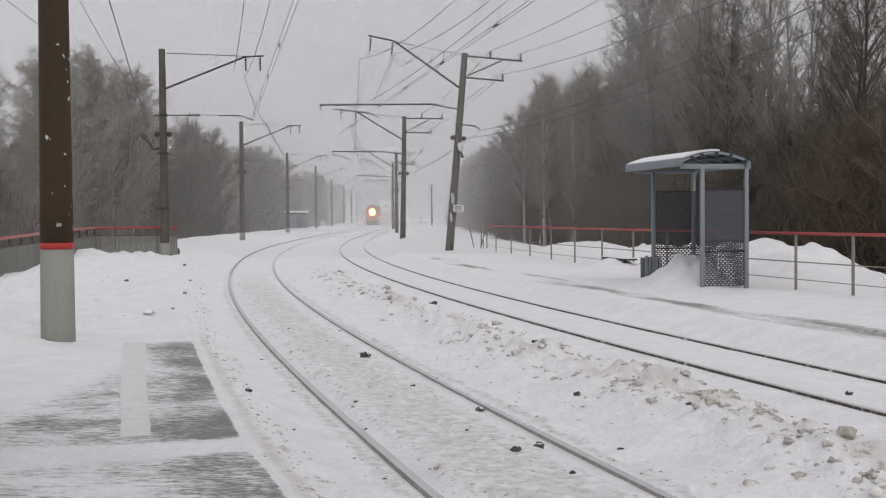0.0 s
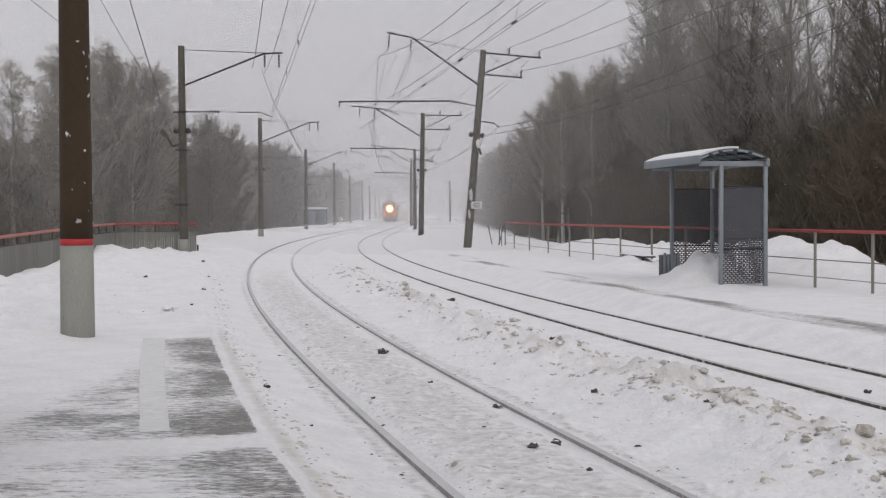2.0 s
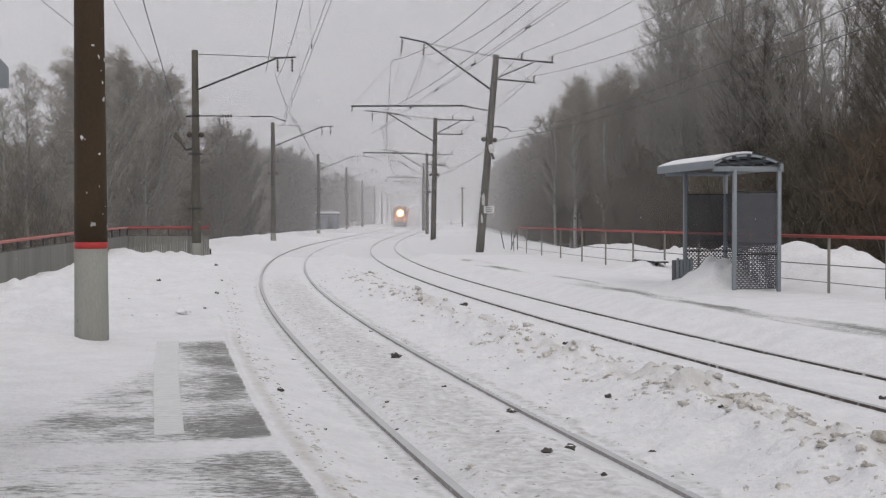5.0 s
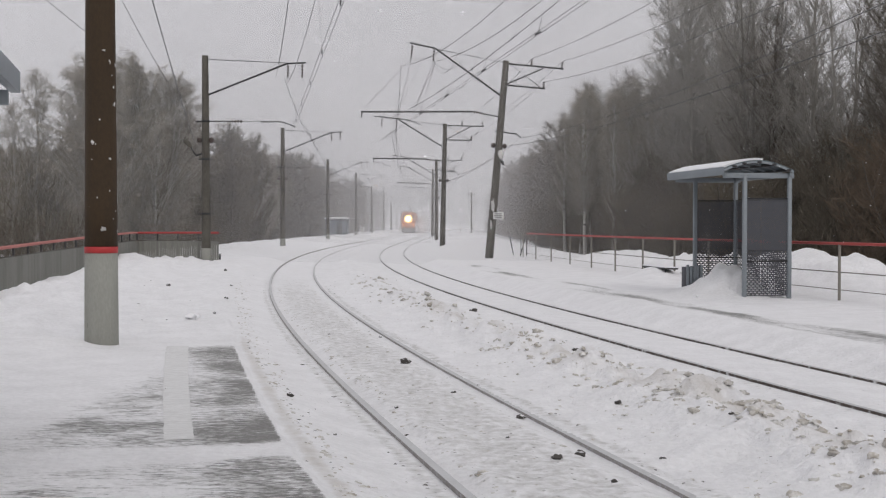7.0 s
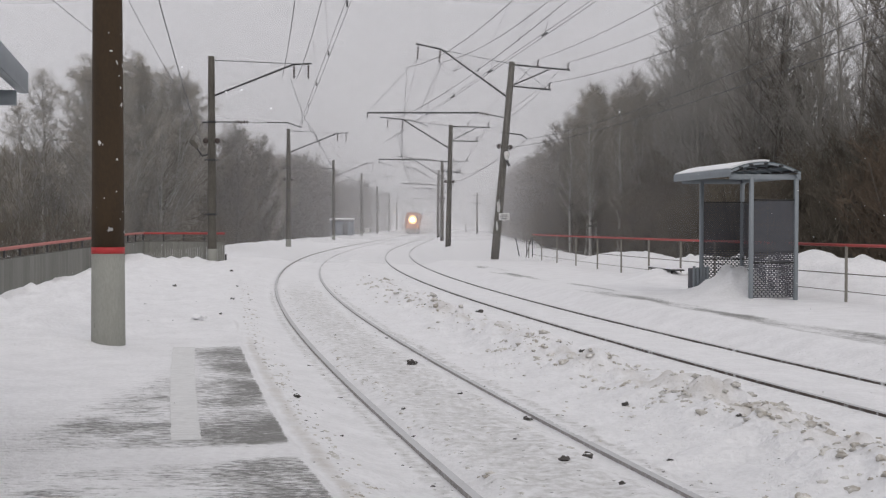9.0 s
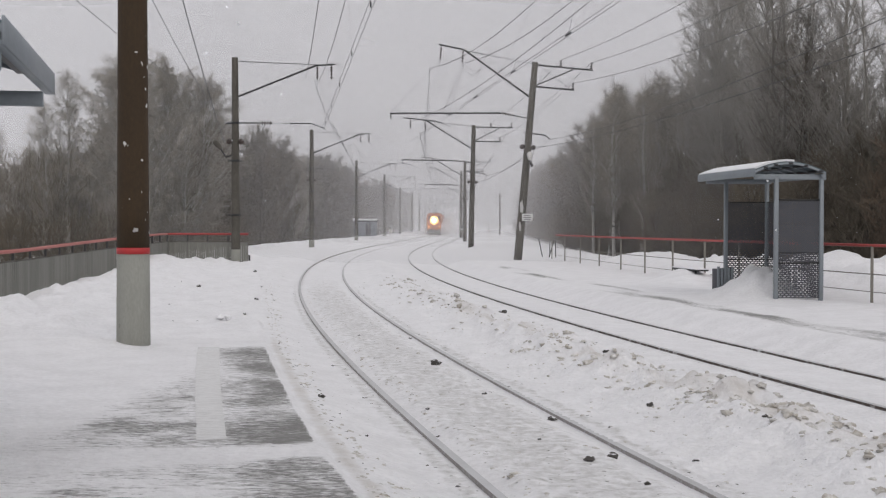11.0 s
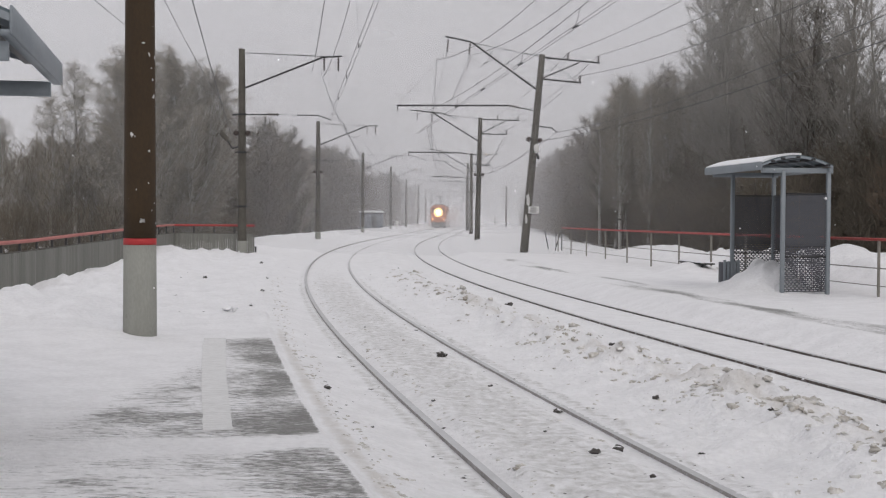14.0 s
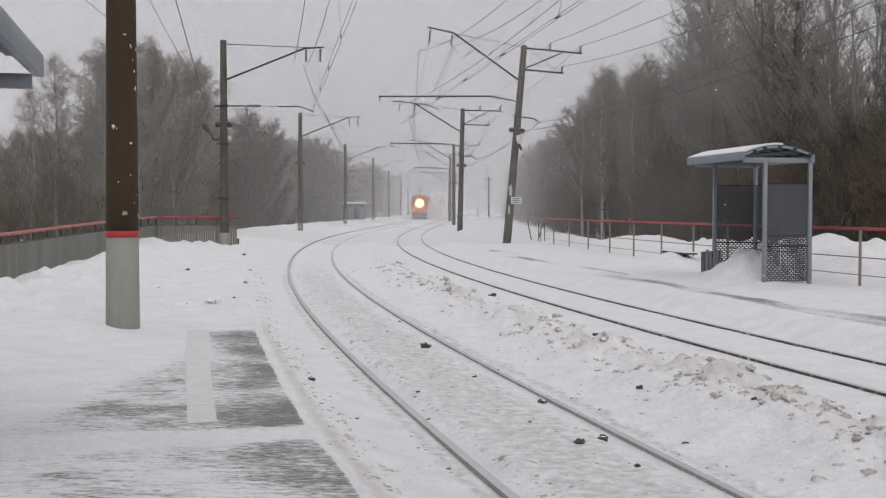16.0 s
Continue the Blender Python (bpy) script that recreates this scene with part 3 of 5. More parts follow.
def build_near_mast():
    """The thick mast beside the swept platform: brown, a red ring, grey below."""
    x, y = -5.38, 18.1
    m = thing("catenary_mast", (x, y, 0.2), 0, "brown-painted round mast with red ring and grey foot", "catenary mast", "masts along the near track")
    r0, taper, top = 0.236, 0.0068, 9.8
    rad = lambda z: r0 - taper * z
    part("painted_foot", turned(nb(), [(rad(z), z) for z in (-0.5, 0.3, 0.8, 1.28)], 40), POLE_GREY, m, "grey whitewashed foot of the mast")
    part("red_ring", turned(nb(), [(rad(z) + 0.003, z) for z in (1.28, 1.325, 1.37)], 40), POLE_RED, m, "red painted ring")
    part("shaft", turned(nb(), [(rad(z), z) for z in (1.372, 2, 3.5, 5, 7, top)], 40), POLE_BROWN, m, "dark brown painted shaft")
    # flakes of old whitewash on the paint
    rnd = random.Random(5)
    spots = [(12, 2.05, 0.05, 0.15), (14, 3.15, 0.05, 0.13), (11, 1.42, 0.03, 0.035), (-66, 1.62, 0.075, 0.05), (-40, 2.6, 0.04, 0.03), (-20, 3.6, 0.03, 0.03), (-60, 4.1, 0.05, 0.02)]
    for k in range(7):
        spots.append((rnd.uniform(-88, 10), rnd.uniform(1.35, 4.6), rnd.uniform(0.01, 0.025), rnd.uniform(0.008, 0.02)))
    for a, z, w, h in spots:
        w, h = w * 0.6, h * 0.75
        bm = nb()
        ring = []
        n = 9
        c = radians(a)
        for i in range(n):
            t = 2 * math.pi * i / n
            k = rnd.uniform(0.55, 1.2)
            zz, aa = z + h * k * math.sin(t), c + w * k * math.cos(t) / r0
            rr = rad(zz) + 0.004
            ring.append(bm.verts.new((rr * math.cos(aa), rr * math.sin(aa), zz)))
        face = bm.faces.new(ring)
        bmesh.ops.solidify(bm, geom=[face], thickness=0.003)
        part("paint_flake", bm, CHIP, m)
    cantilever(m, top - 1.85, top - 0.3, 4.0, 1, 0, 0)
    return m


NEAR_MAST = build_near_mast()
LEFT = [(61.3, -13.12, 9.85), (103, -15.9, 9.5), (150, -17.9, 9.35), (197, -19.2, 9.6), (246, -21.0, 9.1), (295, -22.4, 9.2), (340, -23.9, 9.2), (385, -25.4, 9.2), (430, -26.9, 9.2)]
LEFT_MASTS = []
for i, (y, o, h) in enumerate(LEFT):
    LEFT_MASTS.append(left_mast(y, o, h, "weathered grey concrete mast with steel bracket over the track", simple=i > 3, lean=(-0.2 if i == 0 else 0)))


def right_mast(y, x, height, lean, lab, simple=False, arm=7.3):
    yy = y
    z = gz(x, yy)
    turn = -math.degrees(float(heading(y)))
    h = height - z
    m = thing("catenary_mast", (x, yy, z), turn, lab, "catenary mast", "masts along the far track", lean=(0, lean))
    mast_shaft(m, h, 0.22, 0.16)
    # bracket to the tracks
    end, knee = (-5.1, 0, h + 0.45), (-3.75, 0, h + 0.30)
    bm = rod(nb(), (-0.1, 0, h - 1.85), knee, 0.05)
    rod(bm, knee, end, 0.045)
    part("bracket", bm, STEEL_DARK, m)
    part("stay", rod(nb(), (-0.1, 0, h - 0.1), (-3.6, 0, h + 0.25), 0.018, seg=6), STEEL_DARK, m)
    insulator(m, (-4.95, 0, h + 0.35), (-4.95, 0, h - 0.35))
    insulator(m, (-3.8, 0, h + 0.25), (-3.8, 0, h - 0.4))
    # long insulated arm below, level whatever the shaft's lean
    k = math.tan(radians(lean))
    bm = rod(nb(), (-0.1, 0, h - 2.95), (-0.95, 0, h - 2.86), 0.03)
    rod(bm, (-1.5, 0, h - 2.80), (-arm, 0, h - 2.72 - arm * k), 0.045)
    rod(bm, (-arm + 0.05, 0, h - 2.72 - arm * k), (-arm + 0.05, 0, h - 3.0 - arm * k), 0.03)
    part("registration_arm", bm, STEEL_DARK, m)
    part("dropper_arm", rod(rod(nb(), (-min(arm, 6.6), 0, h - 2.95 - 6.6 * k), (-4.9, 0, h - 3.1 - 4.9 * k), 0.025), (-4.9, 0, h - 3.1 - 4.9 * k), (-4.1, 0, h - 3.4 - 4.1 * k), 0.02), STEEL_DARK, m)
    insulator(m, (-0.95, 0, h - 2.86), (-1.5, 0, h - 2.80), r=0.1)
    # feeder crossarms to the far side
    bm = box(nb(), (0.05, -0.04, h - 0.18), (3.05, 0.04, h - 0.10))
    box(bm, (0.05, -0.04, h - 1.30), (2.15, 0.04, h - 1.22))
    part("crossarm", bm, STEEL_DARK, m)
    part("brace", rod(rod(nb(), (0.15, 0, h - 1.2), (2.0, 0, h - 0.2), 0.035), (0.3, 0, h - 0.2), (1.9, 0, h - 1.2), 0.015), STEEL_DARK, m)
    for px, pz in ((1.35, h - 0.10), (2.95, h - 0.10), (2.08, h - 1.22)):
        insulator(m, (px, 0, pz), (px, 0, pz + 0.34), r=0.085, sheds=3)
    if not simple:
        part("side_arm", rod(rod(nb(), (-0.3, 0, h - 3.7), (0.9, 0, h - 3.75), 0.035), (0.85, 0, h - 3.75), (1.15, 0, h - 3.95), 0.03), STEEL_DARK, m)
        drums(m, h - 4.45, 0.2)
    return m


RIGHT = [(68, 0.33, 10.45, 4.9), (102, -3.15, 9.75, 1.2), (151, -5.35, 9.4, 0), (197, -7.5, 10.2, 0), (246, -9.5, 9.6, 0), (295, -11.3, 9.6, 0), (345, -13.0, 9.6, 0)]
RIGHT_MASTS = []
for i, (y, o, h, lean) in enumerate(RIGHT):
    RIGHT_MASTS.append(right_mast(y, o, h, lean, "leaning weathered concrete mast with brackets and crossarms" if i == 0 else "weathered concrete mast with brackets and crossarms", simple=i > 2, arm=(7.3, 5.6, 4.6)[min(i, 2)]))

# ---- trees ----
class Limbs:
    """Collects tapered three-sided branches as plain arrays."""

    def __init__(self):
        self.v, self.f = [], []

    def tube(self, pts, radii, sides=3):
        base = len(self.v)
        for i, (p, r) in enumerate(zip(pts, radii)):
            d = (pts[min(i + 1, len(pts) - 1)] - pts[max(i - 1, 0)]).normalized()
            u = d.orthogonal().normalized()
            w = d.cross(u)
            for k in range(sides):
                a = 2 * math.pi * k / sides
                self.v.append(p + u * (r * math.cos(a)) + w * (r * math.sin(a)))
        for i in range(len(pts) - 1):
            for k in range(sides):
                a, b = base + i * sides + k, base + i * sides + (k + 1) % sides
                self.f.append((a, b, b + sides, a + sides))

    def blade(self, a, b, w, rnd):
        side = (b - a).orthogonal().normalized()
        side = (Matrix.Rotation(rnd.uniform(0, 3.14), 3, (b - a).normalized()) @ side) * (w / 2)
        k = len(self.v)
        self.v += [a - side, a + side, b]
        self.f.append((k, k + 1, k + 2))


def grow(seed, height, start, radius, clumps, sprays, twigs, lift=0.9, arch=0.0, droop=0.0, twig_w=0.017, stems=1, trunk_r=0.15, twig_l=1.0,
         fan=0.35, spray_l=1.3, full=0.32):
    """Bare tree: a rounded, uneven crown of clumps of fine twigs at the ends of bent limbs; (wood, twigs)."""
    rnd = random.Random(seed)
    nr = np.random.RandomState(seed)
    wood = Limbs()
    off = Vector((seed * 3.7, seed * 1.9, seed * 0.7))
    lines = []
    for k in range(stems):
        ang = 6.283 * (k + rnd.random() * 0.7) / stems
        lean = 0.0 if stems == 1 else fan * rnd.uniform(0.35, 1.0)
        hs = height * (0.96 if stems == 1 else rnd.uniform(0.72, 0.95))
        out = Vector((math.cos(ang), math.sin(ang), 0))
        bend = Vector((rnd.uniform(-1, 1), rnd.uniform(-1, 1), 0)) * 0.03 * height
        line = []
        for i in range(9):
            t = i / 8
            wob = Vector((rnd.uniform(-1, 1), rnd.uniform(-1, 1), 0)) * 0.008 * hs * min(1, 3 * t)
            line.append(out * ((0.15 if stems > 1 else 0) + lean * radius * 1.3 * t ** 0.8) + Vector((0, 0, hs * t)) + bend * math.sin(2.6 * t) + wob)
        line[0].z = -0.6
        r0 = trunk_r * (1 if stems == 1 else 0.62)
        wood.tube(line, [r0 * (1 - 0.92 * i / 8) + 0.012 for i in range(9)], 6)
        lines.append((line, hs))

    def on(k, z):
        line, hs = lines[k]
        t = min(0.97, max(0.04, z / hs)) * 8
        i = min(7, int(t))
        return line[i].lerp(line[i + 1], t - i)
    starts, ends = [], []
    for n in range(clumps):
        tt = ((n + rnd.random()) / clumps) ** 0.9
        z = height * (start + (1 - start) * tt)
        wide = (min(1, tt / full) ** 0.55) if tt < full else math.sqrt(max(0.0, 1 - ((tt - full) / (1.03 - full)) ** 2))
        az = n * 2.4 + rnd.uniform(-0.6, 0.6)
        wide *= radius * (1 + 0.4 * noise.noise(Vector((math.cos(az) * 1.6, math.sin(az) * 1.6, z * 0.35)) + off))
        rho = wide * math.sqrt(rnd.uniform(0.12, 1.0))
        tip = Vector((math.cos(az) * rho, math.sin(az) * rho, z))
        k = min(range(stems), key=lambda q: (on(q, z * 0.8) - tip).to_2d().length + rnd.uniform(0, 0.6))
        reach = (on(k, z) - tip).to_2d().length
        p0 = on(k, max(height * start * 0.55, z - lift * reach - 0.4))
        mid = p0.lerp(tip, 0.5) + Vector((rnd.gauss(0, 0.09), rnd.gauss(0, 0.09), arch + rnd.gauss(0, 0.08))) * (tip - p0).length
        q = [p0 * (1 - u) ** 2 + mid * (2 * u * (1 - u)) + tip * u ** 2 for u in (0, 0.25, 0.5, 0.75, 1)]
        thick = 0.012 + 0.0065 * reach
        wood.tube(q, [thick * (1 - 0.82 * i / 4) + 0.004 for i in range(5)])
        for j in range(sprays):
            u = rnd.uniform(0.3, 1.0) * 4
            i = min(3, int(u))
            a = q[i].lerp(q[i + 1], u - i)
            d = (q[i + 1] - q[i]).normalized() + Vector((rnd.gauss(0, 0.6), rnd.gauss(0, 0.6), rnd.gauss(0.25 - droop * 0.7, 0.4)))
            starts.append(a)
            ends.append(a + d.normalized() * spray_l * rnd.uniform(0.35, 1.0))
    a, b = np.array(starts), np.array(ends)

    def blades(p, q, w):
        side = np.cross(q - p, nr.randn(len(p), 3))
        side *= (w / 2) / (np.linalg.norm(side, axis=1)[:, None] + 1e-9)
        return np.stack([p - side, p + side, q], 1).reshape(-1, 3)
    d = (b - a) / np.linalg.norm(b - a, axis=1)[:, None]
    c = np.repeat(a, twigs, 0) + np.repeat(b - a, twigs, 0) * (0.08 + 0.92 * nr.rand(len(a) * twigs, 1))
    e = np.repeat(d, twigs, 0) * 0.8 + nr.randn(len(c), 3) * (0.62, 0.62, 0.45) + (0, 0, 0.15 - droop * 2.2)
    e *= (twig_l * (0.25 + 0.5 * nr.rand(len(c), 1))) / np.linalg.norm(e, axis=1)[:, None]
    v = np.concatenate([blades(a, b, twig_w * 1.6), blades(c, c + e, twig_w)])
    fine = Limbs()
    fine.v, fine.f = v, np.arange(len(v)).reshape(-1, 3).tolist()
    return wood, fine


def tree_kind(name, lab, cat, grown, wood_mat, twig_mat, group):
    t = thing(name, label=lab, category=cat, group=group)
    raw("trunk", grown[0].v, grown[0].f, wood_mat, t, smooth=True)
    raw("crown", grown[1].v, grown[1].f, twig_mat, t)
    return t


BARE = [tree_kind("bare_tree", "bare leafless tree with grey-brown twigs in snow", "tree", grow(k, 14.5, st, r, 95, 8, 14, lift=1.1, arch=0.04), BARK, TWIG, "trees of the wood") for k, r, st in ((1, 2.7, 0.2), (2, 3.3, 0.16), (3, 2.4, 0.24))]
RIMED = [tree_kind("bare_tree", "tall bare tree with pale rimed twigs above the brush", "tree", grow(k, 16.5, st, r, 100, 8, 13, lift=1.4, arch=-0.03, stems=m, fan=0.3, trunk_r=0.17, full=0.45), PALE_BARK, FROST, "trees of the wood") for k, r, st, m in ((11, 2.9, 0.26, 1), (12, 3.6, 0.22, 3))]
WEEPING = [tree_kind("birch_tree", lab, "tree", grown, BIRCH, BIRCH_TWIG, "trees of the wood") for lab, grown in (
    ("broad bare birch with many stems and drooping fine twigs", grow(21, 12.6, 0.10, 4.4, 390, 8, 16, lift=1.25, arch=0.08, droop=0.48, twig_w=0.018, stems=7, trunk_r=0.2, fan=0.42, full=0.48, twig_l=1.0, spray_l=0.95)),
    ("slender bare birch with white trunk and fine twigs", grow(22, 14.5, 0.30, 1.75, 85, 8, 16, lift=1.3, arch=0.1, droop=0.3, twig_w=0.014, spray_l=1.0, trunk_r=0.17)))]
FAR = [tree_kind("bare_tree", "distant bare tree at the edge of the wood", "tree", grow(k, 13.0, 0.06, r, 75, 8, 11, lift=0.9, arch=0.05, droop=0.1, twig_w=0.045, twig_l=1.1), BARK, mt, "trees of the wood") for k, r, mt in ((31, 3.2, BRUSH), (32, 3.8, TWIG), (33, 2.8, BRUSH))]
BUSH = [tree_kind("bush", "dense leafless bush with dark brown stems" if mt is BRUSH else "dense leafless bush with russet stems", "bush", grow(k, 5.5, 0.05, 2.4, 80, 7, 12, lift=1.2, twig_w=0.02, stems=6, trunk_r=0.06, fan=0.7, twig_l=0.9, full=0.5), BARK, mt, "bushes along the wood") for k, mt in ((41, BRUSH), (42, BRUSH), (43, RUSSET))]
USED = set()


def plant(kind, y, o, size, turn):
    x, yy = place(y, o)
    m = pose(x, yy, gz(x, yy) - 0.1, 0, 0, turn)
    if kind.name not in USED:
        USED.add(kind.name)
        ob = kind
        ob.matrix_basis = m
    else:
        ob = copy_thing(kind, m)
    ob.scale = (size, size, size)
    return ob


def build_woods():
    rnd = random.Random(77)
    # far side, near to far: a tall stand, then lower rounded crowns
    y = 34.0
    while y < 84:
        kinds = BARE[:2] + RIMED * 3
        plant(rnd.choice(kinds), y, 25.0 + rnd.uniform(-2, 2), rnd.uniform(0.78, 0.98) * (1.2 if y > 68 else 1.0), rnd.uniform(0, 360))
        plant(rnd.choice(BARE + RIMED), y + rnd.uniform(0, 3), 30.5 + rnd.uniform(-2, 3), rnd.uniform(0.68, 0.84), rnd.uniform(0, 360))
        y += rnd.uniform(3.2, 4.6)
    plant(RIMED[1], 62, 22.0, 1.05, 40)
    plant(RIMED[1], 81, 24.0, 1.12, 200)
    plant(RIMED[0], 75, 22.8, 1.08, 90)
    for y, o, size in ((96, 19.2, 0.86), (98, 20.0, 0.92), (101, 19.4, 0.84), (104, 20.3, 0.9), (108, 19.0, 0.8), (87, 19.8, 0.8)):
        plant(WEEPING[1], y, o, size, rnd.uniform(0, 360))
    y = 90.0
    while y < 150:
        plant(rnd.choice(BARE + WEEPING[:1] * 2), y, 24.0 + rnd.uniform(-1.5, 1.5), rnd.uniform(0.92, 1.1), rnd.uniform(0, 360))
        plant(rnd.choice(BARE), y + rnd.uniform(0, 3), 31 + rnd.uniform(-2, 3), rnd.uniform(0.95, 1.12), rnd.uniform(0, 360))
        y += rnd.uniform(4.0, 6.0)
    y = 30.0
    while y < 150:
        plant(rnd.choice(BUSH[1:] if y < 52 else BUSH[:2]), y, 21.0 + rnd.uniform(-1.2, 1.2), rnd.uniform(0.7, 1.1), rnd.uniform(0, 360))
        plant(rnd.choice(BUSH[:2]), y + 1.5, 25 + rnd.uniform(-1.2, 1.2), rnd.uniform(0.95, 1.4), rnd.uniform(0, 360))
        y += rnd.uniform(2.2, 3.4)
    y = 140.0
    while y < 420:
        for o in (23.5, 29, 35) if y < 230 else (23.5, 30):
            plant(rnd.choice(FAR), y + rnd.uniform(0, 4), o + rnd.uniform(-2, 2), rnd.uniform(1.0, 1.25), rnd.uniform(0, 360))
        y += rnd.uniform(5, 8) if y < 230 else rnd.uniform(7, 11)
    # near side: broad birches and slender ones beyond the fence
    for y, x, k, size in ((86, -24.9, 0, 1.13), (87, -22.0, 0, 0.99), (92, -26.8, 0, 0.95), (88, -30.4, 1, 0.92), (86, -31.6, 1, 0.76), (80, -32.4, 1, 0.62), (93, -34.0, 0, 0.68), (90, -30.6, 0, 0.66), (96, -38.0, 0, 0.6)):
        yy, o = along(np.array([x]), np.array([y]))
        plant(WEEPING[k], float(yy[0]), float(o[0]), size, rnd.uniform(0, 360))
    y = 72.0
    while y < 125:
        if y > 98:
            plant(rnd.choice(BARE), y, -18.5 + rnd.uniform(-2, 2), rnd.uniform(0.48, 0.6), rnd.uniform(0, 360))
        plant(WEEPING[1], y + 2, -25 + rnd.uniform(-3, 3), rnd.uniform(0.42, 0.6), rnd.uniform(0, 360))
        plant(rnd.choice(BUSH[:2]), y + 1, -21 + rnd.uniform(-2, 2), rnd.uniform(0.5, 0.75), rnd.uniform(0, 360))
        y += rnd.uniform(4, 6)
    y = 122.0
    while y < 420:
        for o in (-15.5, -21, -27) if y < 230 else (-15.5, -22):
            plant(rnd.choice(FAR + WEEPING[:1] if y < 190 else FAR), y + rnd.uniform(0, 4), o + rnd.uniform(-2, 2), rnd.uniform(0.88, 1.08), rnd.uniform(0, 360))
        y += rnd.uniform(5, 8) if y < 230 else rnd.uniform(7, 11)


build_woods()


def deep_wood():
    """Tangle of stems and twigs inside the woods, past counting."""
    rnd = np.random.RandomState(8)
    for lo, hi, top, n, w in ((27, 48, 9.6, 90000, 0.05), (-42, -16.5, 7.6, 85000, 0.06), (19.5, 27, 3.4, 42000, 0.045), (-17.5, -13.5, 2.6, 24000, 0.05)):
        y = 30 + 400 * rnd.rand(n) ** 1.25 if lo > 0 else 75 + 360 * rnd.rand(n) ** 1.2
        o = lo + (hi - lo) * rnd.rand(n)
        th = heading(y)
        x, yy = mid_x(y) + o * np.cos(th), y - o * np.sin(th)
        crown = top * (1 - 0.32 * ramp(y, 88, 100) * (lo > 20)) * (0.8 + 0.5 * (F1(x, yy, 6.0) + 0.4 * F2(x, yy, 2.5)))
        z = level(y) - 0.9 + (crown + 0.9) * rnd.rand(n) ** 0.8
        d = np.stack([rnd.randn(n) * 0.55, rnd.randn(n) * 0.55, 0.5 + rnd.rand(n)], -1)
        d *= (0.4 + 0.7 * rnd.rand(n))[:, None]
        s = np.stack([rnd.randn(n), rnd.randn(n), 0.3 * rnd.randn(n)], -1)
        s *= (w * (0.35 + rnd.rand(n)) * (0.5 + y / 200) / np.linalg.norm(s, axis=1) / 2)[:, None]
        a = np.stack([x, yy, z], -1)
        verts = np.stack([a - s, a + s, a + d], 1).reshape(-1, 3)
        ob = raw("far_woods", verts, np.arange(3 * n).reshape(-1, 3).tolist(), BRUSH)
        tagged(ob, "dense leafless tangle inside the wood", "woods", kind="stuff")


deep_wood()

# ---- platform shelters ----
def perforated(u0, u1, z0, z1, at, axis, pitch_u=0.098, pitch_z=0.049, web=0.021, thick=0.004):
    """A sheet pierced by staggered oblong holes, from z0 to z1: level strips joined by short webs."""
    verts, faces = [], []

    def block(ua, ub, za, zb):
        k = len(verts)
        for w in (at - thick / 2, at + thick / 2):
            for u, z in ((ua, za), (ub, za), (ub, zb), (ua, zb)):
                verts.append((u, w, z) if axis == "x" else (w, u, z))
        faces.extend([(k, k + 1, k + 2, k + 3), (k + 7, k + 6, k + 5, k + 4), (k, k + 4, k + 5, k + 1), (k + 1, k + 5, k + 6, k + 2), (k + 2, k + 6, k + 7, k + 3), (k + 3, k + 7, k + 4, k)])
    rows = int((z1 - z0) / pitch_z)
    for r in range(rows + 1):
        z = z0 + r * pitch_z
        block(u0, u1, z, z + web)
        if r < rows:
            u = u0 + (pitch_u / 2 if r % 2 else 0)
            while u < u1 - 0.01:
                block(u, min(u1, u + pitch_u * 0.33), z + web, z + pitch_z)
                u += pitch_u
    return verts, faces


